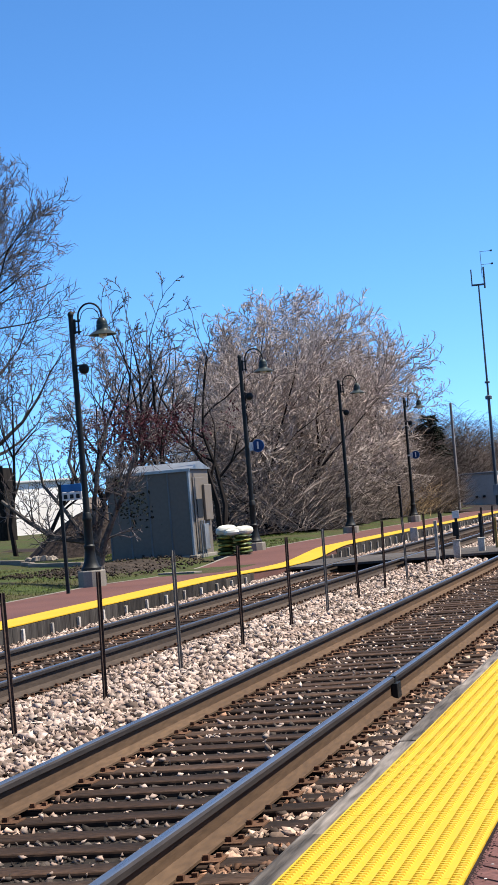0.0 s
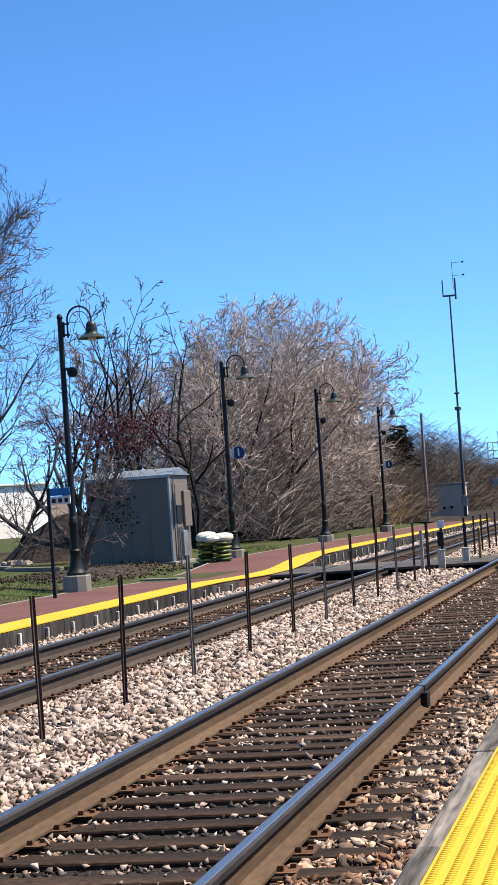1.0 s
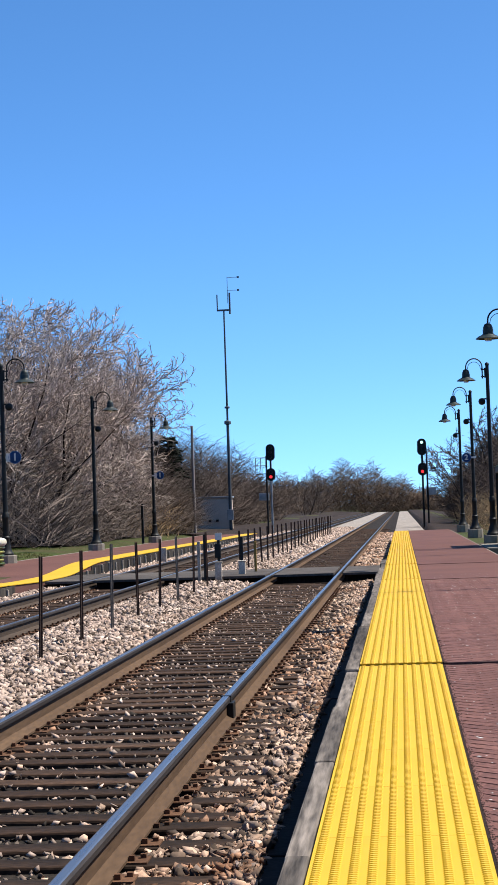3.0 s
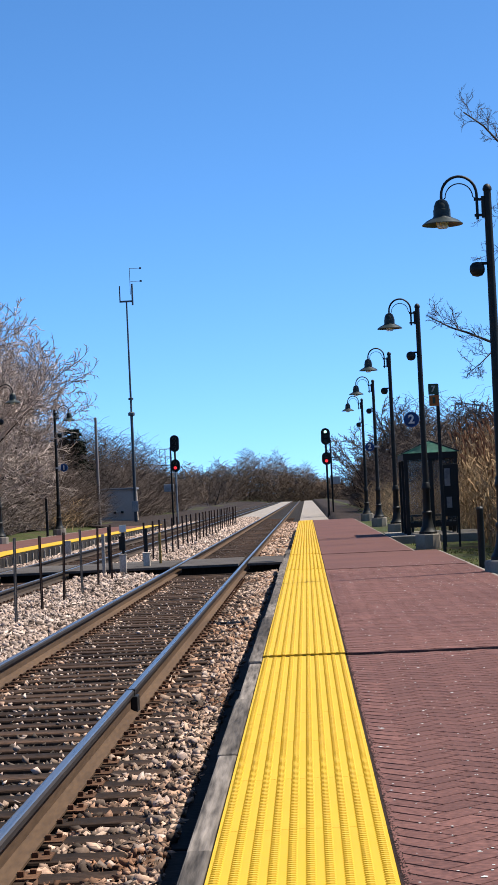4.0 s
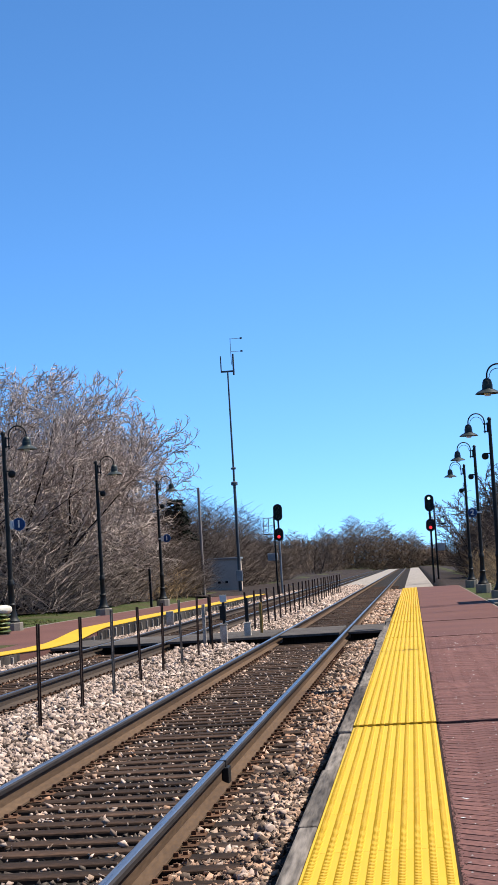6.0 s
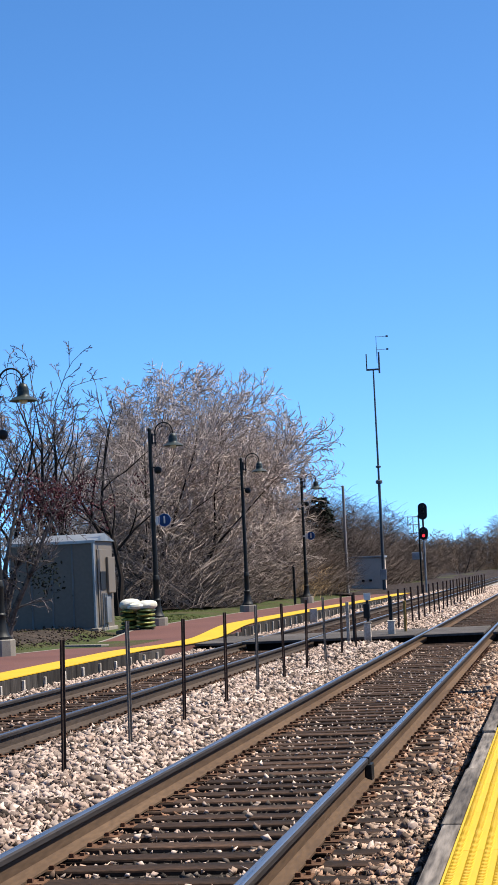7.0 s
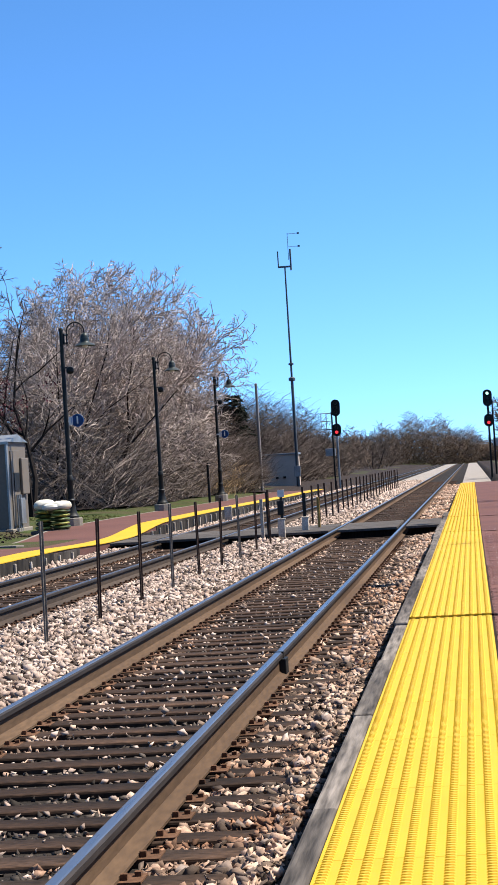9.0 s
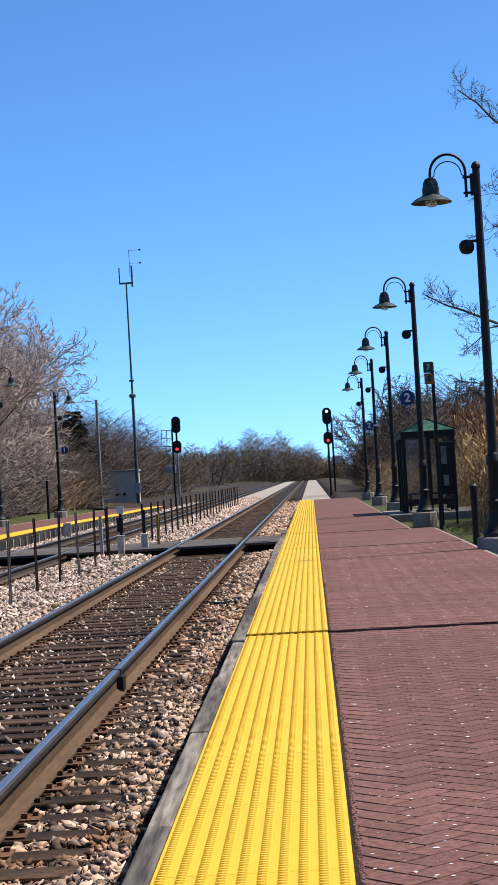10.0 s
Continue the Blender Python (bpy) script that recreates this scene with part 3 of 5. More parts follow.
# ---- far platform's retaining wall ----
random.seed(21)
y = 12.0
while y < 100:
    if not 38 < y < 41.5:
        q = far_z(y + 1.2)
        part("wall_board", Shape().box(X2_EDGE - 0.05, X2_EDGE, y, y + 2.43, -0.4, min(far_z(y), far_z(y + 2.43)) - 0.02, 0.008), M["timber_worn"], far)
        for k in range(2):
            yy = y + 0.3 + 1.22 * k
            part("wall_post", Shape().box(X2_EDGE + 0.002, X2_EDGE + 0.045, yy, yy + 0.07, -0.4, far_z(yy) - 0.06 - random.uniform(0, 0.03), 0.006), M["bracket"], far, "pale weathered post")
    y += 2.44

# ---- lineside posts beyond the crossing and crossing furniture ----
random.seed(9)
for i in range(26):
    y = 47.5 + 2.45 * i
    t = thing("fence_post", pose(-2.6, y, -0.16, random.uniform(-1, 1), random.uniform(-1.5, 1.5), 0), "rusty dark steel fence post standing in ballast", "fence post", "fence posts between the tracks")
    part("shaft", Shape().box(-0.024, 0.024, -0.02, 0.02, -0.3, 1.10, 0.004), M["post_rust"], t)

for x, y, h, mat, w, lab in ((-3.0, 41.6, 0.80, "bracket", 0.035, "white painted wooden crossing post"), (-2.86, 41.5, 0.95, "black", 0.03, "black steel crossing post"),
                             (-2.25, 43.8, 0.85, "black", 0.035, "black steel crossing post"), (-2.0, 44.6, 0.72, "post_yellow", 0.03, "faded yellow steel crossing post")):
    t = thing("crossing_post", pose(x, y, 0), lab, "post", "posts at the crossing")
    part("shaft", Shape().box(-w, w, -w, w, -0.3, h, 0.012), M[mat], t)
t = thing("warning_sign", pose(-2.66, 42.6, 0), "small white and black warning sign beside the crossing", "sign")
part("post", Shape().box(-0.03, 0.03, -0.03, 0.03, -0.3, 0.8, 0.005), M["black"], t)
part("plate", Shape().box(-0.07, 0.08, -0.05, -0.03, 0.80, 0.96, 0.004), M["white"], t, "white plate")
part("housing", Shape().box(-0.09, 0.05, -0.06, 0.05, 0.40, 0.72, 0.02), M["black"], t, "black lamp housing")
for x, y, h in ((-2.62, 42.0, 0.36), (-2.2, 43.2, 0.34)):
    t = thing("junction_box", pose(x, y, -0.05), "small grey metal junction box by the crossing", "box", "junction boxes")
    part("body", Shape().box(-0.075, 0.075, -0.07, 0.07, -0.2, h, 0.015), M["bracket"], t)
    part("lid", Shape().box(-0.09, 0.09, -0.085, 0.085, h, h + 0.025, 0.008), M["bracket"], t)
t = thing("marker_board", pose(-6.1, 60, 0), "pale marker board at the far platform edge", "sign")
part("board", Shape().box(-0.12, 0.12, -0.03, 0.03, -0.2, 0.34, 0.01), M["bracket"], t)

# ---- platform signs ----
def round_sign(x, y, z, text, side, label):
    t = thing("platform_sign", pose(x, y, z), label, "sign", "round platform number signs")
    part("plate", disc(0, 0, 0, 0.175), M["blue"], t, "round blue plate", True)
    part("rim", Shape().tube([(0.17 * math.cos(6.28319 * s / 24), -0.004, 0.17 * math.sin(6.28319 * s / 24)) for s in range(25)], 0.006, 6), M["blue_light"], t)
    part("bracket", Shape().box(*sorted((side * 0.10, side * 0.36)), 0.03, 0.05, -0.03, 0.03), M["white"], t)
    letters(text, 0.27, M["white"], t, pose(0, -0.006, 0), label="white numeral")
    if side < 0:
        part("tag", Shape().box(-0.24, -0.13, -0.002, 0.014, -0.12, 0.11, 0.004), M["white"], t, "small white tag")


round_sign(3.90, 43.35, 3.03, "2", 1, "round blue platform sign with white number 2 on a lamp pole")
round_sign(3.92, 72.3, 3.12, "2", 1, "round blue platform sign with white number 2 on a lamp pole")
round_sign(-8.98, 51.45, 3.09, "1", -1, "round blue platform sign with white number 1 on a lamp pole")
round_sign(-8.98, 82.9, 3.07, "1", -1, "round blue platform sign with white number 1 on a lamp pole")

t = thing("car_stop_sign", pose(4.31, 40.5, 0.1), "tall black post with a dark green and orange number sign", "sign")
part("post", Shape().box(-0.035, 0.035, -0.035, 0.035, -0.3, 3.15, 0.006), M["black"], t)
p = part("panel", Shape().box(-0.19, 0.01, -0.06, -0.03, 3.33, 3.56, 0.006), M["sign_green"], t, "dark green panel")
letters("7", 0.17, M["white_dim"], p, pose(-0.09, -0.064, 3.445))
part("panel", Shape().box(-0.18, 0.02, -0.06, -0.03, 3.09, 3.32, 0.006), M["sign_orange"], t, "orange panel")
part("mark", Shape().box(-0.11, -0.05, -0.066, -0.060, 3.14, 3.27), M["sign_green"], t)
part("holder", Shape().box(-0.05, 0.03, -0.032, 0.03, 3.1, 3.55), M["black"], t)

t = thing("station_sign", pose(-8.95, 34.0, 0.05), "thin black post with a small blue and white station sign", "sign")
part("post", Shape().box(-0.03, 0.03, -0.03, 0.03, -0.3, 2.10, 0.005), M["black"], t)
part("plate", Shape().box(0.03, 0.42, -0.02, 0.01, 1.95, 2.09, 0.005), M["blue_light"], t, "bright blue plate")
part("plate", Shape().box(0.03, 0.42, -0.02, 0.01, 1.79, 1.94, 0.005), M["white"], t, "white plate with dark pictograms")
for k in range(3):
    part("pictogram", Shape().box(0.07 + 0.12 * k, 0.14 + 0.12 * k, -0.026, -0.020, 1.82, 1.90), M["black"], t)

t = thing("bollard", pose(4.22, 30.9, 0.05), "short black steel post beside the platform", "bollard")
part("shaft", Shape().lathe([(0.055, -0.3), (0.055, 1.02), (0.06, 1.03), (0.06, 1.06), (0.03, 1.09)], sides=12), M["black"], t, smooth=True)

t = thing("marker_post", pose(-9.62, 81.5, 0.1), "black steel marker post beside the far platform", "post")
part("shaft", Shape().box(-0.05, 0.05, -0.05, 0.05, -0.3, 1.75, 0.01), M["black"], t)

# ---- information board ----
t = thing("information_board", pose(4.75, 44.0, 0.05), "black framed notice board on two posts", "notice board")
for x in (-0.16, 0.16):
    part("post", Shape().box(x - 0.025, x + 0.025, -0.025, 0.025, -0.3, 1.95, 0.004), M["black"], t)
part("panel", Shape().box(-0.19, 0.19, -0.05, -0.025, 0.75, 1.95, 0.008), M["black"], t)
part("notice", Shape().box(-0.13, 0.0, -0.056, -0.05, 1.45, 1.85), M["notice"], t, "pale printed notice")
part("notice", Shape().box(-0.10, 0.02, -0.056, -0.05, 0.95, 1.2), M["notice"], t, "pale printed notice")


# ---- shelter ----
def build_shelter(x0, x1, y0, y1, base):
    t = thing("platform_shelter", pose((x0 + x1) / 2, (y0 + y1) / 2, base), "small black-framed glass waiting shelter with a green roof", "shelter")
    w, d, h = (x1 - x0) / 2, (y1 - y0) / 2, 2.02
    for sx in (-1, 0, 1):
        for sy in (-1, 1):
            part("post", Shape().box(sx * w - 0.05, sx * w + 0.05, sy * d - 0.05, sy * d + 0.05, 0, h, 0.008), M["black"], t)
    for sx in (-1, 1):
        part("post", Shape().box(sx * w - 0.05, sx * w + 0.05, -0.05, 0.05, 0, h, 0.008), M["black"], t)
    for sy in (-1, 1):
        part("rail", Shape().box(-w, w, sy * d - 0.035, sy * d + 0.035, 0.18, 0.30, 0.006), M["black"], t)
        part("header", Shape().box(-w - 0.06, w + 0.06, sy * d - 0.06, sy * d + 0.06, h - 0.12, h + 0.05, 0.008), M["black"], t)
        for a, b in ((-w + 0.05, -0.05), (0.05, w - 0.05)):
            part("pane", Shape().box(a, b, sy * d - 0.008, sy * d + 0.008, 0.30, h - 0.12), M["pane"], t, "dull glass pane")
    part("rail", Shape().box(w - 0.035, w + 0.035, -d, d, 0.18, 0.30, 0.006), M["black"], t)
    for sx in (-1, 1):
        part("header", Shape().box(sx * w - 0.06, sx * w + 0.06, -d, d, h - 0.12, h + 0.045, 0.008), M["black"], t)
    for a, b in ((-d + 0.05, -0.05), (0.05, d - 0.05)):
        part("pane", Shape().box(w - 0.008, w + 0.008, a, b, 0.30, h - 0.12), M["pane"], t, "dull glass pane")
    roof = Shape()
    e = 0.10
    roof.add([(-w - e, -d - e, h + 0.05), (w + e, -d - e, h + 0.05), (w + e, d + e, h + 0.05), (-w - e, d + e, h + 0.05), (0, -d + 0.35, h + 0.36), (0, d - 0.35, h + 0.36)],
             [(0, 1, 4), (1, 2, 5, 4), (2, 3, 5), (3, 0, 4, 5), (3, 2, 1, 0)])
    r = part("roof", roof, M["green_roof"], t, "green hipped roof")
    for a, b in (((-w - e, -d - e, h + 0.06), (0, -d + 0.35, h + 0.37)), ((w + e, -d - e, h + 0.06), (0, -d + 0.35, h + 0.37)), ((0, -d + 0.35, h + 0.37), (0, d - 0.35, h + 0.37))):
        part("ridge_cap", Shape().tube([a, b], 0.018, 6), M["black"], r)
    part("bench", Shape().box(-w + 0.15, w - 0.12, d - 0.5, d - 0.12, 0.42, 0.47, 0.01).box(-w + 0.2, -w + 0.26, d - 0.45, d - 0.15, 0, 0.42).box(w - 0.26, w - 0.2, d - 0.45, d - 0.15, 0, 0.42), M["black"], t)


tagged(part("shelter_pad", Shape().box(3.53, 6.0, 48.2, 53.0, -0.5, 0.30, 0.02), M["concrete"]), "pale concrete pad under the shelter", "concrete pad", kind="structure")
build_shelter(4.02, 5.28, 49.0, 51.8, 0.30)

# ---- utility cabinet ----
t = thing("utility_cabinet", pose(-11.95, 51.6, 0.22), "large grey metal equipment cabinet with a low gabled roof", "equipment cabinet")
W2, D2, H2 = 1.17, 1.1, 2.38
part("body", Shape().box(-W2, W2, -D2, D2, 0, H2, 0.02), M["galv"], t)
part("plinth", Shape().box(-W2 - 0.08, W2 + 0.08, -D2 - 0.08, D2 + 0.08, -0.5, 0.03, 0.02), M["concrete"], t)
for k in range(5):
    x = -W2 + 0.02 + k * (2 * W2 - 0.04) / 4
    part("seam", Shape().box(x - 0.022, x + 0.022, -D2 - 0.022, -D2 + 0.01, 0.02, H2 - 0.03, 0.006), M["galv_seam"], t, "standing seam")
part("corner_strip", Shape().box(W2 - 0.035, W2 + 0.014, -D2 - 0.03, -D2 + 0.14, 0.02, H2 - 0.02, 0.006), M["galv_bright"], t, "bright corner strip")
roof = Shape()
o = 0.07
roof.add([(-W2 - o, -D2 - o, H2 + 0.004), (W2 + o, -D2 - o, H2 + 0.004), (W2 + o, D2 + o, H2 + 0.004), (-W2 - o, D2 + o, H2 + 0.004), (-W2 - o, 0, H2 + 0.22), (W2 + o, 0, H2 + 0.22)],
         [(0, 1, 5, 4), (2, 3, 4, 5), (1, 2, 5), (3, 0, 4), (3, 2, 1, 0)])
part("roof", roof, M["galv_bright"], t, "bright metal roof")
part("eave", Shape().box(-W2 - o, W2 + o, -D2 - o - 0.01, -D2 - o + 0.02, H2 - 0.06, H2 + 0.02, 0.004), M["galv_bright"], t)
door = part("door", Shape().box(W2 + 0.002, W2 + 0.03, -0.75, 0.35, 0.1, 2.15, 0.008), M["galv"], t, "grey end door")
part("handle", Shape().box(W2 + 0.03, W2 + 0.06, 0.2, 0.24, 0.95, 1.15, 0.005), M["galv_bright"], door)
part("air_conditioner", Shape().box(W2 + 0.035, W2 + 0.11, 0.15, 0.95, 0.95, 1.95, 0.02), M["galv"], t, "boxy wall air conditioner")
part("vent", Shape().box(W2 + 0.03, W2 + 0.05, -0.55, 0.05, 1.05, 1.55, 0.005), M["black"], t, "dark louvre")
part("meter_box", Shape().box(W2 + 0.035, W2 + 0.14, -0.3, 0.2, 0.15, 0.85, 0.01), M["galv_bright"], t, "bright metal box")
for k in range(3):
    part("conduit", Shape().tube([(W2 + 0.07, -0.45 + 0.2 * k, -0.1), (W2 + 0.07, -0.45 + 0.2 * k, 0.95)], 0.025, 8), M["galv_bright"], t, "bright conduit")

# ---- stacked bags ----
random.seed(14)
t = thing("bag_stack", pose(-9.38, 49.4, 0.10), "stack of green and yellow salt bags under white bags", "bags")
part("pallet", Shape().box(-0.5, 0.5, -0.45, 0.45, 0.0, 0.10, 0.01), M["timber"], t)


def pillow(cx, cy, cz, a, b, c):
    sh = Shape()
    n, k = 14, 8
    for j in range(k + 1):
        v = math.pi * j / k - math.pi / 2
        for i in range(n):
            u = 6.28319 * i / n
            f = lambda s: math.copysign(abs(s) ** 0.8, s)
            sh.v.append((cx + a * f(math.cos(u)) * f(math.cos(v)) + random.uniform(-0.01, 0.01), cy + b * f(math.sin(u)) * f(math.cos(v)), cz + c * f(math.sin(v)) + random.uniform(-0.008, 0.008)))
    for j in range(k):
        for i in range(n):
            sh.f.append((j * n + i, j * n + (i + 1) % n, (j + 1) * n + (i + 1) % n, (j + 1) * n + i))
    return sh


for row in range(5):
    for col in range(2):
        part("bag", pillow(-0.22 + 0.44 * col + random.uniform(-0.02, 0.02), 0.0, 0.16 + 0.105 * row, 0.225, 0.42, 0.055), M["bag_green" if (row + col) % 2 else "bag_lime"], t, "printed plastic bag", True)
for x, z, a, h in ((-0.20, 0.76, 0.27, 0.15), (0.24, 0.72, 0.26, 0.13), (0.02, 0.70, 0.30, 0.11)):
    part("bag", pillow(x, random.uniform(-0.05, 0.05), z, a, 0.40, h), M["bag_white"], t, "cream-white plastic bag", True)

# ---- mast, poles, hut, signals ----
t = thing("radio_mast", pose(-9.7, 125, 0), "tall slim steel radio mast with antennas on top", "radio mast")
part("pole", Shape().tube([(0, 0, -0.5), (0, 0, 7.2)], [0.115, 0.095], 10), M["mast"], t, smooth=True)
part("pole", Shape().tube([(0, 0, 7.2), (0, 0, 14.6)], [0.072, 0.05], 10), M["mast"], t, smooth=True)
part("collar", Shape().lathe([(0.12, 7.05), (0.22, 7.08), (0.22, 7.26), (0.12, 7.32)], sides=12), M["mast"], t)
part("collar", Shape().lathe([(0.1, 8.1), (0.17, 8.12), (0.17, 8.22), (0.1, 8.25)], sides=12), M["mast"], t)
part("crossarm", Shape().box(-0.45, 0.45, -0.04, 0.04, 14.5, 14.62, 0.01), M["mast"], t)
part("antenna", Shape().tube([(-0.42, 0, 14.5), (-0.42, 0, 15.6)], 0.04, 6), M["mast"], t)
part("antenna", Shape().tube([(0.4, 0, 14.3), (0.4, 0, 15.7)], 0.06, 6), M["mast"], t)
v = part("wind_vane", Shape().tube([(0.28, 0, 15.0), (0.28, 0, 16.75)], 0.018, 5), M["mast"], t)
for zz in (15.85, 16.7):
    part("vane_arm", Shape().tube([(0.28, 0, zz), (0.95, 0, zz)], 0.015, 5).box(0.92, 1.06, -0.04, 0.04, zz - 0.05, zz + 0.06), M["mast"], v)
part("cabinet", Shape().box(-0.2, 0.2, -0.35, -0.12, 0.8, 1.5, 0.02), M["galv_bright"], t)

t = thing("utility_pole", pose(-10.45, 110, 0), "bare grey wooden utility pole", "utility pole")
part("shaft", Shape().tube([(0, 0, -0.5), (0, 0, 6.35)], [0.095, 0.075], 10), M["pole_grey"], t, smooth=True)
part("cap", Shape().lathe([(0.08, 6.33), (0.08, 6.37), (0.03, 6.40)], sides=10), M["pole_grey"], t)

t = thing("equipment_hut", pose(-11.4, 131.5, -0.3), "dark grey flat-roofed equipment hut beside the railway", "hut")
part("wall", Shape().box(-1.15, 1.15, -1.5, 1.5, 0, 2.6, 0.02), M["hut_grey"], t)
part("roof", Shape().box(-1.25, 1.25, -1.6, 1.6, 2.6, 2.72, 0.02), M["galv_bright"], t, "pale metal roof edge")
part("corner_strip", Shape().box(1.10, 1.17, -1.53, -1.45, 0, 2.6), M["galv_bright"], t)
for k in (-0.15, 0.35):
    part("floodlight", Shape().box(k - 0.09, k + 0.09, -1.7, -1.5, 1.0, 1.15, 0.02), M["black"], t)


def build_signal(x, y, label, flip, lit):
    t = thing("railway_signal", pose(x, y, 0), label, "railway signal", "railway signals")
    part("mast", Shape().tube([(0, 0.1, -0.4), (0, 0.1, 5.6)], 0.07, 10), M["galv_bright"] if flip < 0 else M["black"], t)
    for zc, h in ((5.12, 0.55), (3.68, 0.42)):
        b = Shape()
        b.v = [(w * math.cos(6.28319 * s / 20) * 0.30, d, zc + math.copysign(max(0, h - 0.30), math.sin(6.28319 * s / 20)) + w * math.sin(6.28319 * s / 20) * 0.30) for d, w in ((-0.02, 1), (0.02, 1)) for s in range(20)]
        b.f = [tuple(range(20)), tuple(range(39, 19, -1))] + [((s + 1) % 20, s, s + 20, (s + 1) % 20 + 20) for s in range(20)]
        head = part("backplate", b, M["black"], t, "oval black signal backplate")
        n = 3 if h > 0.5 else 2
        for k in range(n):
            zz = zc + (k - (n - 1) / 2) * 0.30
            part("hood", Shape().tube([(0, -0.02, zz), (0, -0.26, zz + 0.01)], 0.105, 12, False), M["black"], head)
            on = h < 0.5 and k == 0
            part("lens", disc(0, -0.05, zz, 0.095, 0.02, 16), M["red_lamp"] if on else M["green_lamp"] if lit and h > 0.5 and k == 2 else M["lens_dark"], head, "lit red lens" if on else "lit pale green lens" if lit and h > 0.5 and k == 2 else "")
    part("bracket", Shape().box(-0.05, 0.05, 0, 0.12, 4.0, 4.6), M["black"], t)
    post = part("ladder_post", Shape().tube([(flip * 0.30 + 0.0, 0.3, -0.4), (flip * 0.30, 0.3, 4.9)], 0.06, 8), M["black"], t)
    cage = part("platform_cage", Shape().box(*sorted((flip * 0.3, flip * 1.0)), 0.25, 0.85, 3.72, 3.77), M["black"], t, "railed maintenance platform")
    for a in (0.32, 0.66, 1.0):
        part("upright", Shape().tube([(flip * a, 0.27, 3.75), (flip * a, 0.27, 4.8)], 0.028, 6), M["galv_bright"], cage)
    for zz in (4.28, 4.8):
        part("handrail", Shape().tube([(flip * 0.32, 0.27, zz), (flip * 1.0, 0.27, zz)], 0.028, 6), M["galv_bright"], cage)
    part("relay_case", Shape().box(*sorted((flip * 0.2, flip * 0.85)), 0.3, 0.7, 2.0, 2.5, 0.02), M["galv_bright"], t, "pale relay case")


build_signal(2.88, 125, "black railway signal with a lit red lamp on a mast", 1, True)
build_signal(-6.98, 125, "black railway signal on a pale mast beside a railed ladder", -1, False)

# ---- pale building far behind the lawn ----
t = thing("warehouse", pose(-45, 124, 0.5, 0, 0, 58), "long low cream-walled building behind bare trees", "building")
part("wall", Shape().box(-30, 9.5, 0, 22, -1.0, 3.9, 0.05), M["wall_cream"], t)
part("roof", Shape().box(-30.2, 9.7, -0.2, 22.2, 3.9, 4.05, 0.03), M["white"], t)
part("wall", Shape().box(9.5, 14, 3, 20, -1.0, 2.6, 0.05), M["wall_pink"], t, "lower pinkish wing")
part("door", Shape().box(-1.5, 0.5, -0.06, 0.01, -1.0, 2.2, 0.02), M["hut_grey"], t)
t = thing("wooden_shed", pose(-33.2, 100, 0.7), "dark timber shed wall behind bare branches", "shed")
for k in range(12):
    part("board", Shape().box(-3.4 + 0.2 * k, -3.21 + 0.2 * k, -0.02, 0.02, -0.5, 4.1, 0.006), M["timber_dark"], t)
part("wall", Shape().box(-3.4, -1.0, 0.02, 1.5, -0.5, 4.0), M["timber_dark"], t)

# ---- landscaping: kerb timbers, mulch mound, slab ----
random.seed(31)
for (x0, y0), (x1, y1) in (((-19.2, 57.2), (-16.8, 53.5)), ((-15.7, 51.0), (-13.2, 48.1)), ((-16.6, 53.0), (-15.9, 51.8))):
    ln, rz = math.hypot(x1 - x0, y1 - y0), math.degrees(math.atan2(y1 - y0, x1 - x0))
    t = thing("landscape_timber", pose((x0 + x1) / 2, (y0 + y1) / 2, ground_z((x0 + x1) / 2, (y0 + y1) / 2) + 0.05, 0, 0, rz), "pale weathered timber lying on the grass", "timber", "landscape timbers")
    part("log", Shape().box(-ln / 2, ln / 2, -0.07, 0.07, -0.12, 0.08, 0.02), M["timber_pale"], t)
for k in range(9):
    x, y = -17.3 + random.gauss(0, 0.35), 57.0 + random.gauss(0, 0.5)
    a, b, c = random.uniform(0.12, 0.26), random.uniform(0.12, 0.22), random.uniform(0.09, 0.17)
    rock = Shape().lathe([(0.25 * a, -c), (0.85 * a, -0.6 * c), (a, 0), (0.7 * a, 0.6 * c), (0.3 * a, 0.95 * c)], sides=9)
    rock.v = [(p[0] + random.uniform(-0.03, 0.03), p[1] * b / a + random.uniform(-0.03, 0.03), p[2] + random.uniform(-0.02, 0.02)) for p in rock.v]
    t = part("rock", rock, M["timber_pale"], m=pose(x, y, ground_z(x, y) + 0.05, 0, 0, random.uniform(0, 360)))
    tagged(t, "pale tan rock in a heap on the lawn", "rock", "heap of rocks")
t = thing("loose_board", pose(-9.05, 42.4, far_z(42.4), 0, 0, -35), "thin pale board lying on the paving", "board")
part("board", Shape().box(-0.65, 0.65, -0.12, 0.12, 0.003, 0.05, 0.01), M["concrete"], t)


def mound(name, x, y, z, a, b, h, mat, label, seed):
    sh = Shape()
    n, k = 40, 14
    for j in range(k + 1):
        for i in range(n):
            u, r = 6.28319 * i / n, j / k
            q = h * (1 - r * r) ** 1.3 + 0.10 * noise.noise((a * r * math.cos(u) * 1.3 + seed, b * r * math.sin(u) * 1.3, 0)) * (1 - r)
            px, py = a * r * math.cos(u), b * r * math.sin(u)
            sh.v.append((px, py, q - 0.12 + ground_z(x + px, y + py) - ground_z(x, y)))
    for j in range(k):
        for i in range(n):
            sh.f.append((j * n + i, j * n + (i + 1) % n, (j + 1) * n + (i + 1) % n, (j + 1) * n + i))
    return tagged(part(name, sh, M[mat], None, smooth=True, m=pose(x, y, z)), label, name.replace("_", " "))


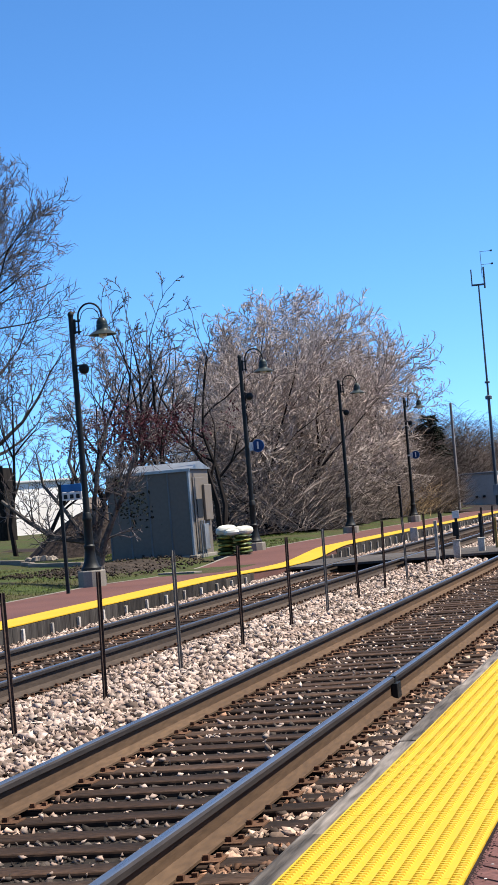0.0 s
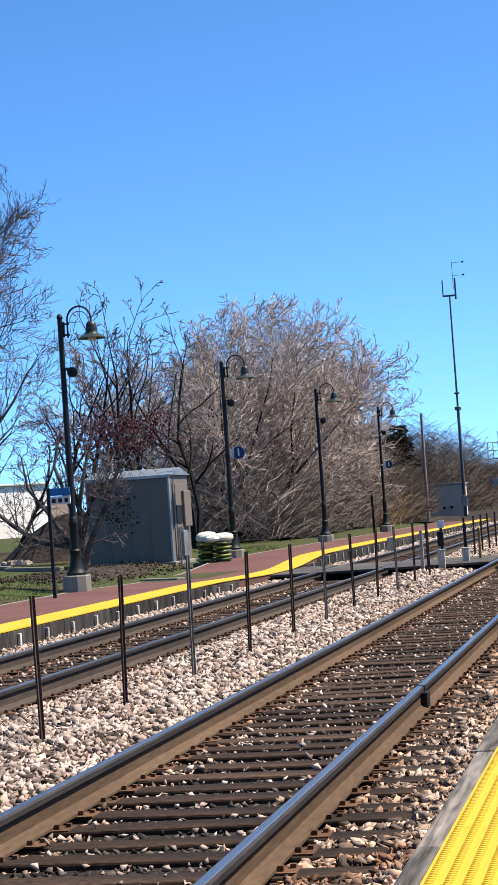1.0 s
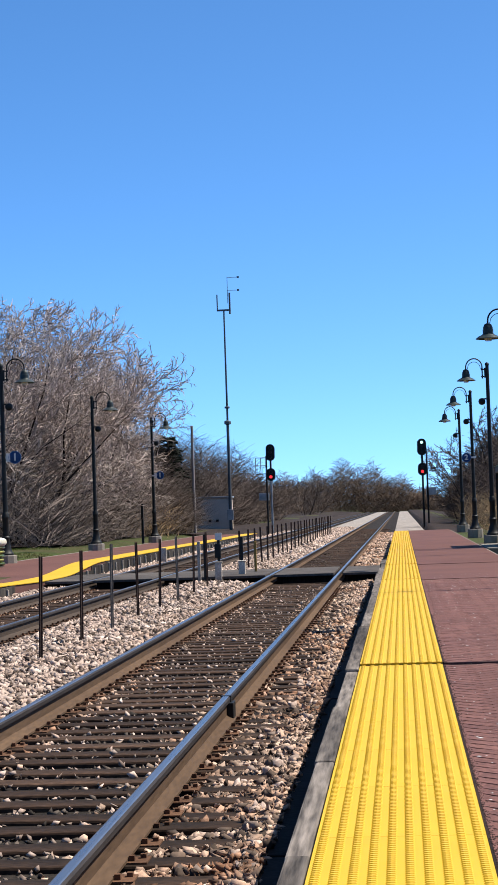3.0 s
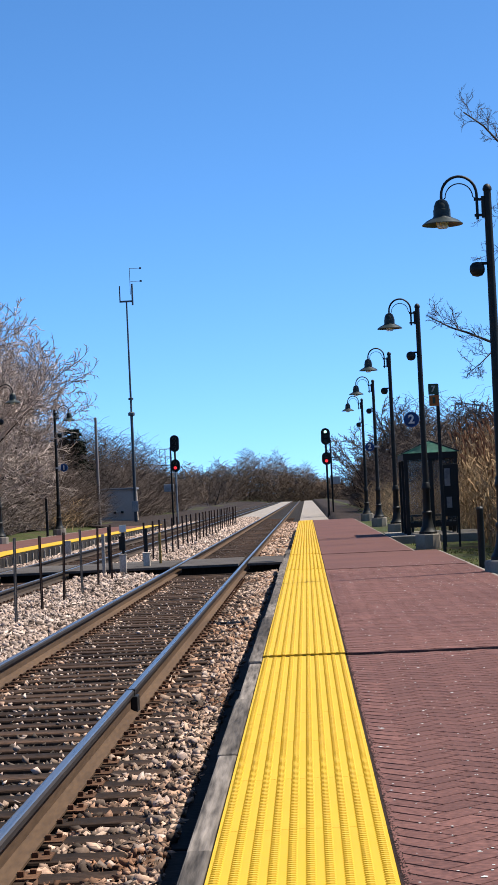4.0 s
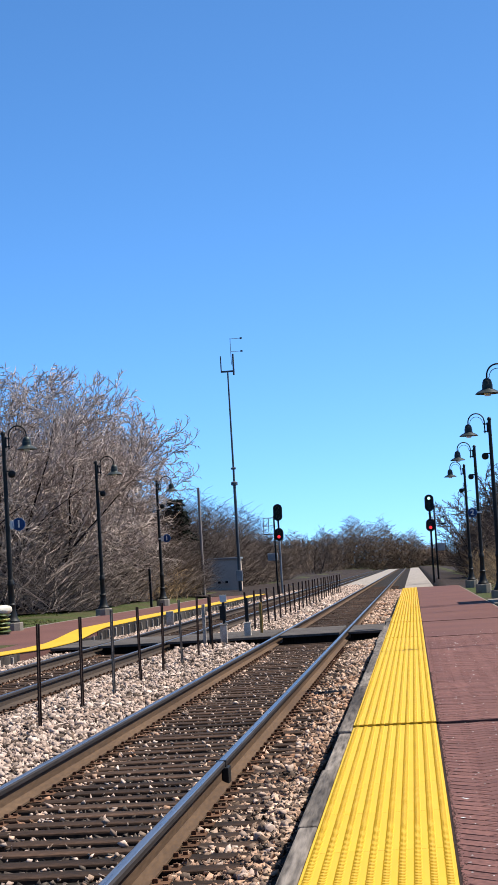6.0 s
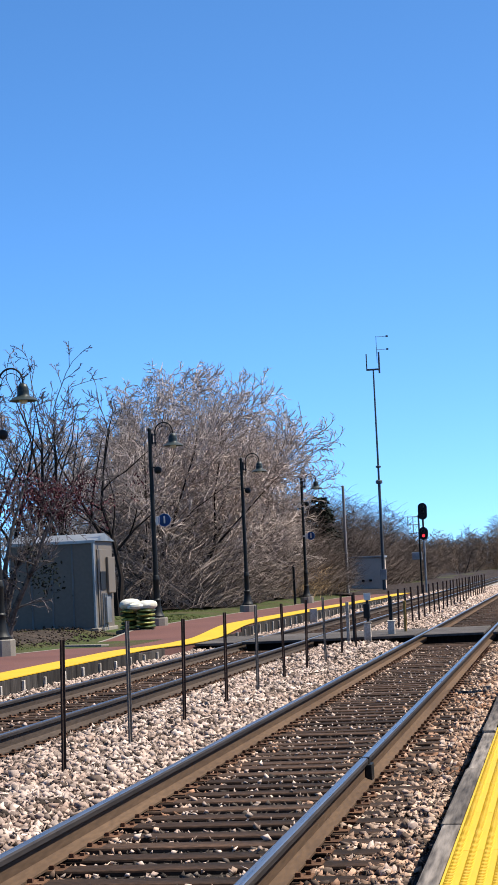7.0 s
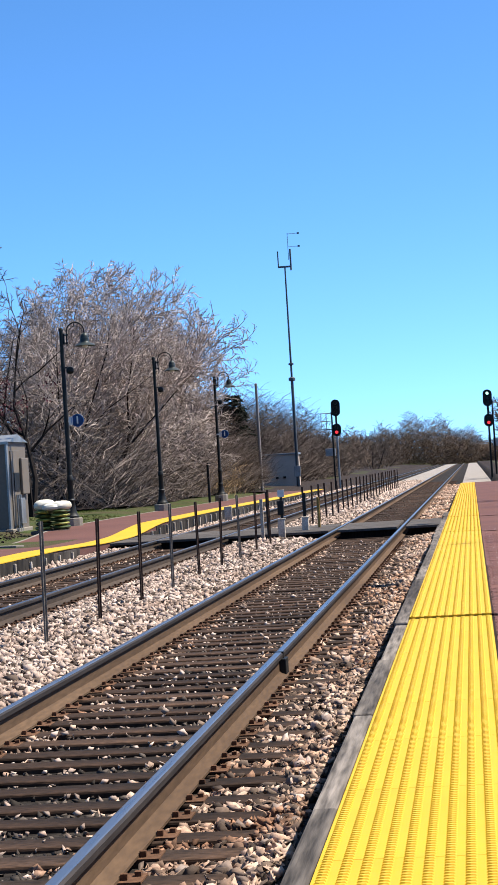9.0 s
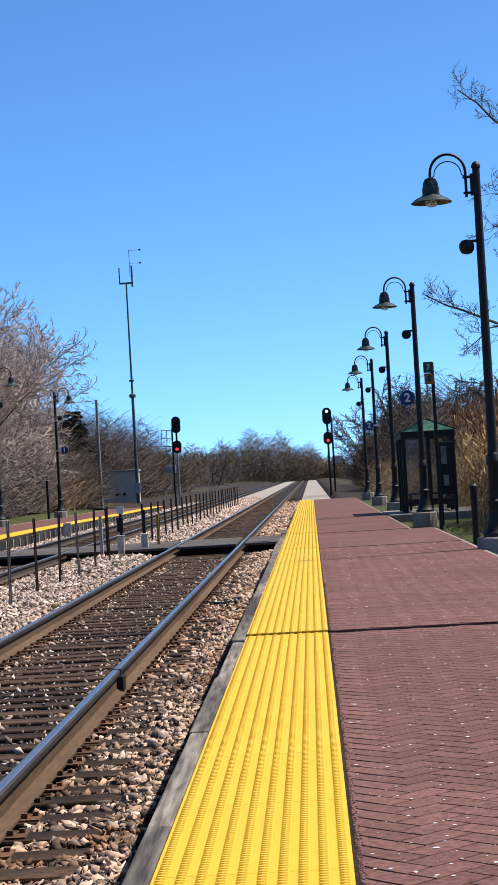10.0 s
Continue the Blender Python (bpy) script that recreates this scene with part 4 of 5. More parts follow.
mound("mulch_mound", -17.0, 62, 0.30, 2.7, 3.0, 1.65, "mulch", "low mound of dark brown mulch", 3)
mound("soil_bed", -11.7, 45.6, 0.27, 2.1, 6.4, 0.14, "soil", "bare dark soil planting bed with clods", 7)


# ---- trees ----
def grow(limbs, twigs, p, d, length, r, level, last, rng, spec):
    """A branch with its own branches, up to the level last."""
    steps = 5 if level < 2 else 3 if level < last else 2
    pts, radii = [p.copy()], [r]
    tip = max(spec["fine"] * 0.6, r * (0.10 if level < 2 else 0.4)) if level < last else r * 0.35
    for i in range(steps):
        w = Vector((rng.gauss(0, 1), rng.gauss(0, 1), rng.gauss(0, 1))) * spec["wild"]
        d = (d + w + Vector((0, 0, spec["lift"])) + spec["lean"] * (1.0 if level > 0 else 0.3)).normalized()
        p = p + d * (length / steps)
        pts.append(p.copy())
        radii.append(r + (tip - r) * (i + 1) / steps)
    if r > spec["thick"]:
        limbs.tube(pts, radii, 6, False)
    else:
        twigs.tube(pts, radii, 3, False)
    if level >= last:
        return
    n = spec["kids"][level]
    for k in range(n):
        s = spec["from"][level] + (1 - spec["from"][level]) * (k + rng.random()) / n
        j = min(steps - 1, int(s * steps))
        q = pts[j].lerp(pts[j + 1], s * steps - j)
        along = (pts[j + 1] - pts[j]).normalized()
        side = along.cross(Vector((rng.gauss(0, 1), rng.gauss(0, 1), rng.gauss(0, 1)))).normalized()
        a = radians(spec["angle"][level] * rng.uniform(0.7, 1.25))
        nd = along * math.cos(a) + side * math.sin(a)
        shrink = (1 - 0.55 * s) if level == 0 else (1 - 0.35 * s)
        grow(limbs, twigs, q, nd, length * spec["ratio"][level] * shrink * rng.uniform(0.75, 1.2), max(spec["fine"], radii[j] * spec["slim"] * rng.uniform(0.7, 1)), level + 1, last, rng, spec)


def build_tree(seed, stems, height, radius, spec, mats, m, label, name="bare_tree", group=""):
    rng = random.Random(seed)
    limbs, twigs = Shape(), Shape()
    for k in range(stems):
        a = 6.28319 * (k + rng.random() * 0.6) / stems
        s = spec["splay"] if stems > 1 else 0.04
        grow(limbs, twigs, Vector((0.15 * math.cos(a) * (stems > 1), 0.15 * math.sin(a) * (stems > 1), -0.3)), Vector((s * math.cos(a), s * math.sin(a), 1)).normalized(),
             height * rng.uniform(0.85, 1.05), radius, 0, spec["levels"], rng, spec)
    t = thing(name, m, label, "tree", group)
    part("trunk", limbs, M[mats[0]], t, smooth=True)
    part("crown", twigs, M[mats[1]], t, "fine bare twigs")
    return t


LAWN = dict(levels=4, kids=(24, 9, 6, 4), angle=(58, 44, 42, 42), ratio=(0.56, 0.52, 0.55, 0.6), wild=0.11, slim=0.45, lift=0.05, lean=Vector((0, 0, 0)), thick=0.03, fine=0.0115, splay=0.3)
LAWN["from"] = (0.22, 0.18, 0.15, 0.1)
VASE = dict(LAWN, slim=0.58, kids=(8, 6, 5, 3), angle=(32, 36, 38, 40), ratio=(0.60, 0.52, 0.52, 0.55), lift=0.03, wild=0.09, splay=0.42)
VASE["from"] = (0.30, 0.2, 0.15, 0.1)
WILD = dict(LAWN, slim=0.5, kids=(8, 6, 5, 3), angle=(38, 42, 46, 48), ratio=(0.60, 0.55, 0.55, 0.6), lift=0.045, wild=0.15, lean=Vector((0.018, 0, 0)), splay=0.45, fine=0.017)
WILD["from"] = (0.15, 0.12, 0.1, 0.1)
SMALL = dict(LAWN, slim=0.62, levels=3, kids=(11, 9, 7), angle=(54, 46, 44), ratio=(0.85, 0.5, 0.5), lift=0.06, wild=0.20, splay=0.42, fine=0.008, thick=0.02)
SMALL["from"] = (0.18, 0.2, 0.1)
HEDGE = dict(WILD, levels=3, kids=(9, 8, 6), angle=(38, 42, 44), ratio=(0.48, 0.45, 0.5), lean=Vector((0, 0, 0)), fine=0.015, wild=0.13, lift=0.06)
HEDGE["from"] = (0.1, 0.1, 0.1)

BROAD = dict(LAWN, kids=(34, 10, 6, 4), angle=(64, 46, 44, 44), ratio=(0.46, 0.50, 0.50, 0.55), lift=0.10, wild=0.13, slim=0.5, fine=0.0125, thick=0.035)
BROAD["from"] = (0.16, 0.2, 0.15, 0.1)
FORKED = dict(VASE, kids=(6, 4, 3, 4), angle=(34, 40, 42, 46), ratio=(0.58, 0.50, 0.46, 0.42), slim=0.68, lift=0.05, wild=0.15, fine=0.014, thick=0.03, splay=0.34)
FORKED["from"] = (0.26, 0.25, 0.2, 0.3)

# lawn tree with a broad crown, young trunks beside it, and forked trees behind the cabinet
build_tree(3, 1, 15.2, 0.27, BROAD, ("bark_dark", "twig"), pose(-22.0, 64, 0.5), "large bare lawn tree with a broad twiggy crown")
for seed, x, y, h in ((21, -21.5, 66, 6.5), (22, -20.9, 67, 5.8)):
    build_tree(seed, 1, h, 0.10, dict(FORKED, kids=(9, 4, 3, 2)), ("bark_dark", "twig"), pose(x, y, 0.5), "slender young bare tree on the lawn", "bare_tree", "young lawn trees")
for seed, x, y, h, rz in ((5, -15.95, 63, 7.7, 0), (6, -14.8, 64, 7.4, 70), (7, -17.7, 66, 8.0, 20), (10, -14.3, 68, 7.6, 0)):
    build_tree(seed, 2, h, 0.125, FORKED, ("bark_dark", "twig"), pose(x, y, 0.5, 0, 0, rz), "bare forked tree with dark limbs behind the equipment cabinet", "bare_tree", "forked lawn trees")


def leaf_cloud(n, centre, spread, size, seed, clumps):
    """Small curled leaves gathered in clumps."""
    rng = random.Random(seed)
    nodes = [Vector([c + rng.gauss(0, s) for c, s in zip(centre, spread)]) for _ in range(clumps)]
    sh = Shape()
    for _ in range(n):
        o = rng.choice(nodes) + Vector((rng.gauss(0, 1), rng.gauss(0, 1), rng.gauss(0, 1))) * size * 2.2
        u = Vector((rng.gauss(0, 1), rng.gauss(0, 1), rng.gauss(0, 1))).normalized() * size * rng.uniform(0.6, 1.3)
        w = u.cross(Vector((rng.gauss(0, 1), rng.gauss(0, 1), rng.gauss(0, 1)))).normalized() * size * 0.6
        lift = Vector((0, 0, size * 0.2))
        sh.add([o - u, o + w + lift, o + u, o - w + lift], [(0, 1, 2), (0, 2, 3)])
    return sh


shrub = build_tree(13, 3, 4.4, 0.08, dict(FORKED, fine=0.010, thick=0.02), ("bark_dark", "bark"), pose(-13.95, 56.8, 0.45), "dark red budding shrub behind the cabinet", "budding_shrub")
tagged(part("foliage", leaf_cloud(4200, (0.05, -0.2, 3.55), (0.95, 0.5, 0.42), 0.048, 19, 330), M["bud"], shrub), "dark wine-red buds and leaves", kind="stuff")


def build_crooked(m, mains, seed, name, label, scale=1.0, per=4):
    """A crooked tree: bent main limbs with sprouting side branches."""
    rng = random.Random(seed)
    limbs, twigs = Shape(), Shape()
    spec = dict(SMALL, levels=3, kids=(0, 6, 4), fine=0.0065, thick=0.012, wild=0.24, lift=0.08, angle=(50, 48, 46), ratio=(0.5, 0.55, 0.5), slim=0.6)
    for pts, r in mains:
        pts = [Vector(p) for p in pts]
        radii = [1.35 * r * (1 - 0.7 * i / (len(pts) - 1)) for i in range(len(pts))]
        limbs.tube(pts, radii, 8, False)
        for i in range(1, len(pts) - 1):
            for k in range(per):
                p = pts[i].lerp(pts[i + 1], rng.random())
                d = ((pts[i + 1] - pts[i]).normalized() + Vector((rng.gauss(0, 0.8), rng.gauss(0, 0.8), 0.35 + rng.gauss(0, 0.4)))).normalized()
                grow(limbs, twigs, p, d, rng.uniform(0.5, 1.0) * scale, max(0.009, radii[i] * 0.35), 1, 3, rng, spec)
    t = thing(name, m, label, "tree")
    part("trunk", limbs, M["bark_small"], t, "crooked trunk and limbs", True)
    part("crown", twigs, M["twig"], t, "fine bare twigs")
    return t


ORNAMENTAL = [([(0, 0, -0.4), (-0.02, 0, 0.3), (-0.10, 0.02, 0.75), (-0.26, -0.05, 0.86), (-0.90, -0.2, 0.98), (-1.40, -0.3, 1.35), (-1.95, -0.4, 1.85)], 0.085),
         ([(-0.08, 0, 0.7), (0.10, 0.1, 1.45), (0.24, 0.15, 1.90), (0.72, 0.2, 2.20), (1.0, 0.2, 2.75)], 0.06),
         ([(-0.02, 0, 0.3), (0.16, -0.15, 0.80), (0.55, -0.3, 1.50), (0.76, -0.4, 1.80), (0.95, -0.4, 2.4)], 0.06),
         ([(-0.10, 0, 0.75), (-0.28, 0.2, 1.65), (-0.62, 0.3, 2.55), (-0.5, 0.4, 3.2)], 0.05),
         ([(-0.10, 0, 0.75), (0.0, -0.1, 1.7), (0.15, 0.0, 2.5), (0.42, 0.1, 3.4)], 0.05),
         ([(-0.26, -0.05, 0.86), (-0.7, 0.1, 1.5), (-1.2, 0.2, 2.1), (-1.3, 0.2, 2.8)], 0.04)]
small_tree = build_crooked(pose(-9.72, 38.6, 0.15), ORNAMENTAL, 8, "ornamental_tree", "small bare ornamental tree with crooked grey limbs and withered leaves")
tagged(part("leaves", leaf_cloud(240, (0.75, -0.2, 1.55), (0.22, 0.2, 0.28), 0.04, 20, 26), M["evergreen"], small_tree), "few withered dark leaves", kind="stuff")

# a tree whose long limbs reach over the reeds
REACHING = [([(0, 0, -0.9), (0.1, 0, 2.0), (0.0, 0.2, 5.0), (0.2, 0.1, 8.0), (0.1, 0, 11.0)], 0.17),
         ([(0.0, 0.1, 3.96), (-5.58, -0.18, 4.86), (-6.33, 0.03, 5.09), (-7.18, -0.09, 5.46), (-7.58, 0.07, 5.62), (-8.13, 0.09, 5.93)], 0.04),
         ([(0.0, 0.1, 8.42), (-4.97, -0.30, 9.32), (-5.65, -0.34, 9.95), (-6.05, 0.24, 10.41), (-6.50, -0.17, 10.81), (-7.00, -0.19, 11.19)], 0.04),
         ([(0.0, 0.1, 6.36), (-5.31, 0.35, 7.26), (-5.78, -0.02, 7.51), (-6.24, 0.24, 7.64)], 0.025),
         ([(0.0, 0.1, 7.09), (-5.05, -0.02, 7.99), (-5.73, 0.10, 8.40), (-6.19, -0.24, 8.40)], 0.025),
         ([(-6.08, 0.09, 5.06), (-6.49, 0.26, 4.98), (-6.83, 0.02, 4.67), (-7.21, 0.17, 4.37)], 0.02)]
build_crooked(pose(13.0, 50, 0.0), REACHING, 12, "bare_tree", "bare tree with long crooked limbs reaching over the reeds", 0.9, 4)

build_tree(15, 4, 6.2, 0.07, dict(VASE, lean=Vector((-0.05, 0, -0.02))), ("bark_dark", "twig"), pose(9.9, 53, 0.0), "bare bushy tree arching over the reeds")

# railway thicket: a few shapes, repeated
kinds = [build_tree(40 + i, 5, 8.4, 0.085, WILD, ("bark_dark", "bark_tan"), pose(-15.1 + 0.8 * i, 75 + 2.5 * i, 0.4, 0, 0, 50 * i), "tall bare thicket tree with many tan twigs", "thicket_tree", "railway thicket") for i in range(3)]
random.seed(51)
for i, (x, y, h) in enumerate(((-15.9, 83, 1.1), (-14.6, 87, 1.12), (-14.2, 89, 0.95), (-14.9, 95, 0.95), (-17.2, 91, 1.2), (-15.8, 97, 1.15), (-18.6, 101, 1.2), (-17.6, 107, 1.05), (-13.7, 83, 0.75), (-13.3, 92, 0.6), (-13.4, 100, 0.5))):
    copy_thing(kinds[i % 3], pose(x, y, 0.35, 0, 0, random.uniform(-40, 40)) @ Matrix.Diagonal((h, h, h * random.uniform(0.94, 1.05), 1)))

# lower trees farther along both sides and across the end of the view
low = [build_tree(60 + i, 4, 4.8, 0.05, HEDGE, ("bark_dark", "bark_far"), pose(-16 - i, 140 + 9 * i, -0.2), "low bare lineside tree", "lineside_tree", "lineside trees") for i in range(2)]
places = [(-14.5 - random.uniform(0, 9), 134 + 9 * i, random.uniform(0.9, 1.25)) for i in range(11)]
places += [(8.4 + random.uniform(0, 6), 100 + 10 * i, random.uniform(1.15, 1.5)) for i in range(11)] + [(11.5, 58, 1.0), (13, 64, 1.1)]
places += [(5.7, 131, 0.90), (6.8, 128, 1.25), (7.7, 132, 1.25), (8.3, 127, 1.48), (9.3, 131, 1.48), (10.4, 129, 1.50)]
places += [(-13.0 - random.uniform(0, 12), 250 + 50 * i, random.uniform(1.1, 1.4)) for i in range(3)]
places += [(9.0 + random.uniform(0, 12), 235 + 50 * i, random.uniform(1.0, 1.3)) for i in range(3)]
places += [(-34 + 5.2 * i, 440 + random.uniform(0, 30), random.uniform(1.5, 1.9) if i < 7 else random.uniform(0.9, 1.2)) for i in range(9)]
for i, (x, y, h) in enumerate(places):
    copy_thing(low[i % 2], pose(x, y, -0.3, 0, 0, random.uniform(0, 360)) @ Matrix.Diagonal((h * 1.1, h * 1.1, h, 1)))


def brush(name, label, mat, n, box, height, lean, thick, seed, shape=None, reach=0.30, segments=3):
    """Undergrowth: many thin arching stems."""
    rng = random.Random(seed)
    sh = Shape()
    x0, x1, y0, y1 = box
    for _ in range(n):
        x, y = rng.uniform(x0, x1), rng.uniform(y0, y1)
        if x < 1.86 - 0.243 * y and thick < 0.025:
            continue
        top = height * (0.45 + 0.55 * rng.random()) * (shape(x, y) if shape else 1)
        p = Vector((x, y, ground_z(x, y) - 0.1 + top * rng.random() * 0.8))
        a, b = rng.uniform(0, 6.28), rng.gauss(0, 0.6)
        ln = reach * height * rng.uniform(0.5, 1.1)
        d = Vector((math.cos(a) * lean, math.sin(a) * lean, rng.uniform(0.25, 1.0))).normalized()
        q = p + d * ln * 0.55
        e = q + (d + Vector((math.cos(a + b) * 0.6, math.sin(a + b) * 0.6, rng.uniform(-0.5, 0.3)))).normalized() * ln * 0.5
        r = thick * rng.uniform(0.6, 1.3)
        w = e + (e - q) * rng.uniform(0.3, 0.9) + Vector((0, 0, rng.uniform(-0.25, 0.3) * ln))
        sh.tube([p, q, e, w][: segments + 1], [r, r * 0.85, r * 0.6, r * 0.25][: segments + 1], 3, False)
    return tagged(part(name, sh, M[mat]), label, "undergrowth", kind="stuff")


brush("thicket_undergrowth", "dense tangle of bare brown undergrowth stems", "twig_brown", 12500, (-22, -11.4, 70, 112), 6.8, 0.9, 0.0135, 71, lambda x, y: 0.30 + 0.70 * smoothstep(11.2, 14.5, -x))
# inner stems coloured near-black, so the thicket's depth reads as shade
brush("thicket_undergrowth", "tangle of near-black stems that stand in for shade deep in the thicket", "bark_dark", 9000, (-24, -13, 84, 128), 7.0, 0.8, 0.022, 72)
brush("lineside_undergrowth", "brown bare brush along the railway", "bark_far", 34000, (-24, -10.9, 134, 200), 9.4, 0.9, 0.014, 73, lambda x, y: 0.35 + 0.65 * smoothstep(10.9, 14, -x), 0.15, 2)
brush("lineside_undergrowth", "brown bare brush along the railway", "bark_far", 26000, (5.6, 17, 112, 185), 9.6, 0.9, 0.016, 74, lambda x, y: 0.50 + 0.50 * smoothstep(5.6, 8.5, x), 0.14, 2)
brush("distant_woods", "far belt of bare brown woodland closing the view", "wood_far", 34000, (-48, 26, 440, 475), 14.5, 0.9, 0.05, 75, lambda x, y: 0.70 + 0.35 * math.exp(-((x + 9) / 8) ** 2) - 0.38 * smoothstep(-3, 12, x) + 0.12 * math.sin(x * 0.9), 0.13, 2)
brush("distant_woods", "far belt of bare brown woodland beside the track", "wood_far", 7000, (-40, -13, 250, 440), 8.0, 0.9, 0.03, 76, None, 0.18, 2)
brush("distant_woods", "far belt of bare brown woodland beside the track", "wood_far", 7000, (8, 40, 240, 440), 7.0, 0.9, 0.03, 77, None, 0.18, 2)
brush("dry_weeds", "tuft of dry pale weeds beside the platform", "reed", 900, (-13, -10.6, 96, 108), 2.2, 0.6, 0.010, 78)
brush("dry_weeds", "dry pale grass stems among the reeds", "reed", 4500, (4.7, 8, 54, 112), 2.2, 0.6, 0.008, 79)


brush("thicket_undergrowth", "brown bare brush below a dark evergreen", "bark_far", 9000, (-15.5, -10.7, 102, 114), 6.3, 0.9, 0.010, 80, lambda x, y: 0.45 + 0.55 * smoothstep(10.9, 13, -x), 0.2, 3)


# evergreen crown that shows over the thicket
def build_evergreen(m):
    rng = random.Random(91)
    t = thing("evergreen_tree", m, "dark evergreen with drooping fan-shaped boughs", "tree")
    part("trunk", Shape().tube([(0, 0, -0.5), (0, 0, 6.2)], [0.16, 0.05], 8), M["bark_dark"], t, smooth=True)
    leaves = Shape()
    for k in range(70):
        z0 = 1.5 + 4.6 * rng.random() ** 0.7
        a = rng.uniform(0, 6.28)
        ln = (7.2 - z0) * 0.42 * rng.uniform(0.7, 1.2)
        for j in range(10):
            f = j / 10
            p = Vector((math.cos(a) * ln * f, math.sin(a) * ln * f, z0 + 0.9 * ln * f - 0.9 * ln * f * f))
            for s in (-1, 1):
                b = a + s * rng.uniform(0.4, 0.9)
                q = p + Vector((math.cos(b), math.sin(b), rng.uniform(-0.3, 0.5))) * 0.5 * (1.1 - f)
                leaves.tube([p, p.lerp(q, 0.5) + Vector((0, 0, 0.04)), q], [0.03, 0.05, 0.01], 3, False)
    part("crown", leaves, M["evergreen"], t, "dark green needles")


build_evergreen(pose(-12.6, 116, -0.2))

# ---- reeds ----
def build_reeds():
    rng = random.Random(17)
    stems, plumes = Shape(), Shape()
    for _ in range(4800):
        x = 5.5 + 7.5 * rng.random() ** 1.2
        y = rng.uniform(37, 62)
        if 3.4 < x < 6.2 and y > 46.5:
            continue
        g = ground_z(x, y)
        h = rng.uniform(2.0, 3.25) * (0.75 + 0.25 * smoothstep(5.5, 6.6, x)) + 0.35 * smoothstep(6.0, 9.0, x)
        a, s = rng.uniform(0, 6.28), rng.uniform(0.02, 0.22) * h
        p, q = Vector((x, y, g - 0.1)), Vector((x + s * 0.3 * math.cos(a), y + s * 0.3 * math.sin(a), g + h * 0.55))
        e = Vector((x + s * math.cos(a), y + s * math.sin(a), g + h))
        stems.tube([p, q, e], [0.009, 0.008, 0.004], 3, False)
        for k in range(4):
            f = rng.uniform(0.15, 0.9)
            o = p.lerp(q, f / 0.55) if f < 0.55 else q.lerp(e, (f - 0.55) / 0.45)
            b, ln = rng.uniform(0, 6.28), rng.uniform(0.25, 0.6)
            m = o + Vector((math.cos(b) * ln * 0.5, math.sin(b) * ln * 0.5, ln * 0.35))
            t = o + Vector((math.cos(b) * ln, math.sin(b) * ln, ln * rng.uniform(-0.4, 0.35)))
            w = Vector((-math.sin(b), math.cos(b), 0)) * 0.011
            stems.add([o - w, o + w, m + w * 1.2, m - w * 1.2, t], [(0, 1, 2, 3), (3, 2, 4)])
        if rng.random() < 0.5:
            d = Vector((math.cos(a), math.sin(a), 0)) * 0.10
            for k in range(2):
                j = Vector((rng.uniform(-0.03, 0.03), rng.uniform(-0.03, 0.03), 0))
                plumes.tube([e - Vector((0, 0, 0.06)), e + Vector((0, 0, 0.08)) + d * 0.3 + j, e + Vector((0, 0, 0.15)) + d * 0.7 + j, e + Vector((0, 0, 0.20)) + d * 1.1 + j], [0.005, 0.022, 0.017, 0.003], 3, False)
    tagged(part("reed_bed", stems, M["reed"]), "tall dry tan reeds beside the platform", "reeds", kind="stuff")
    tagged(part("reed_plumes", plumes, M["plume"]), "brown feathery seed heads of dry reeds", "reeds", kind="stuff")


build_reeds()


def grass_tufts(n, x0, x1, y0, y1, seed):
    rng = random.Random(seed)
    sh = Shape()
    for _ in range(n):
        x, y = rng.uniform(x0, x1), rng.uniform(y0, y1)
        if noise.noise((x * 0.5, y * 0.25, seed)) < 0.02:
            continue
        if ((x + 11.7) / 1.9) ** 2 + ((y - 45.6) / 5.8) ** 2 < 1 and rng.random() < 0.7:
            continue
        g = ground_z(x, y) - 0.01
        for k in range(3):
            a, h = rng.uniform(0, 6.28), rng.uniform(0.03, 0.075)
            d = Vector((math.cos(a), math.sin(a), 0))
            w = Vector((-d.y, d.x, 0)) * 0.008
            o = Vector((x, y, g)) + d * 0.03
            sh.add([o - w, o + w, o + d * 0.05 + Vector((0, 0, h))], [(0, 1, 2)])
    tagged(part("grass_blades", sh, M["blade"]), "short green and straw-coloured grass blades", "grass", kind="stuff")


grass_tufts(18000, -16, -9.5, 30, 75, 5)
grass_tufts(6000, 3.98, 6.5, 20, 60, 6)


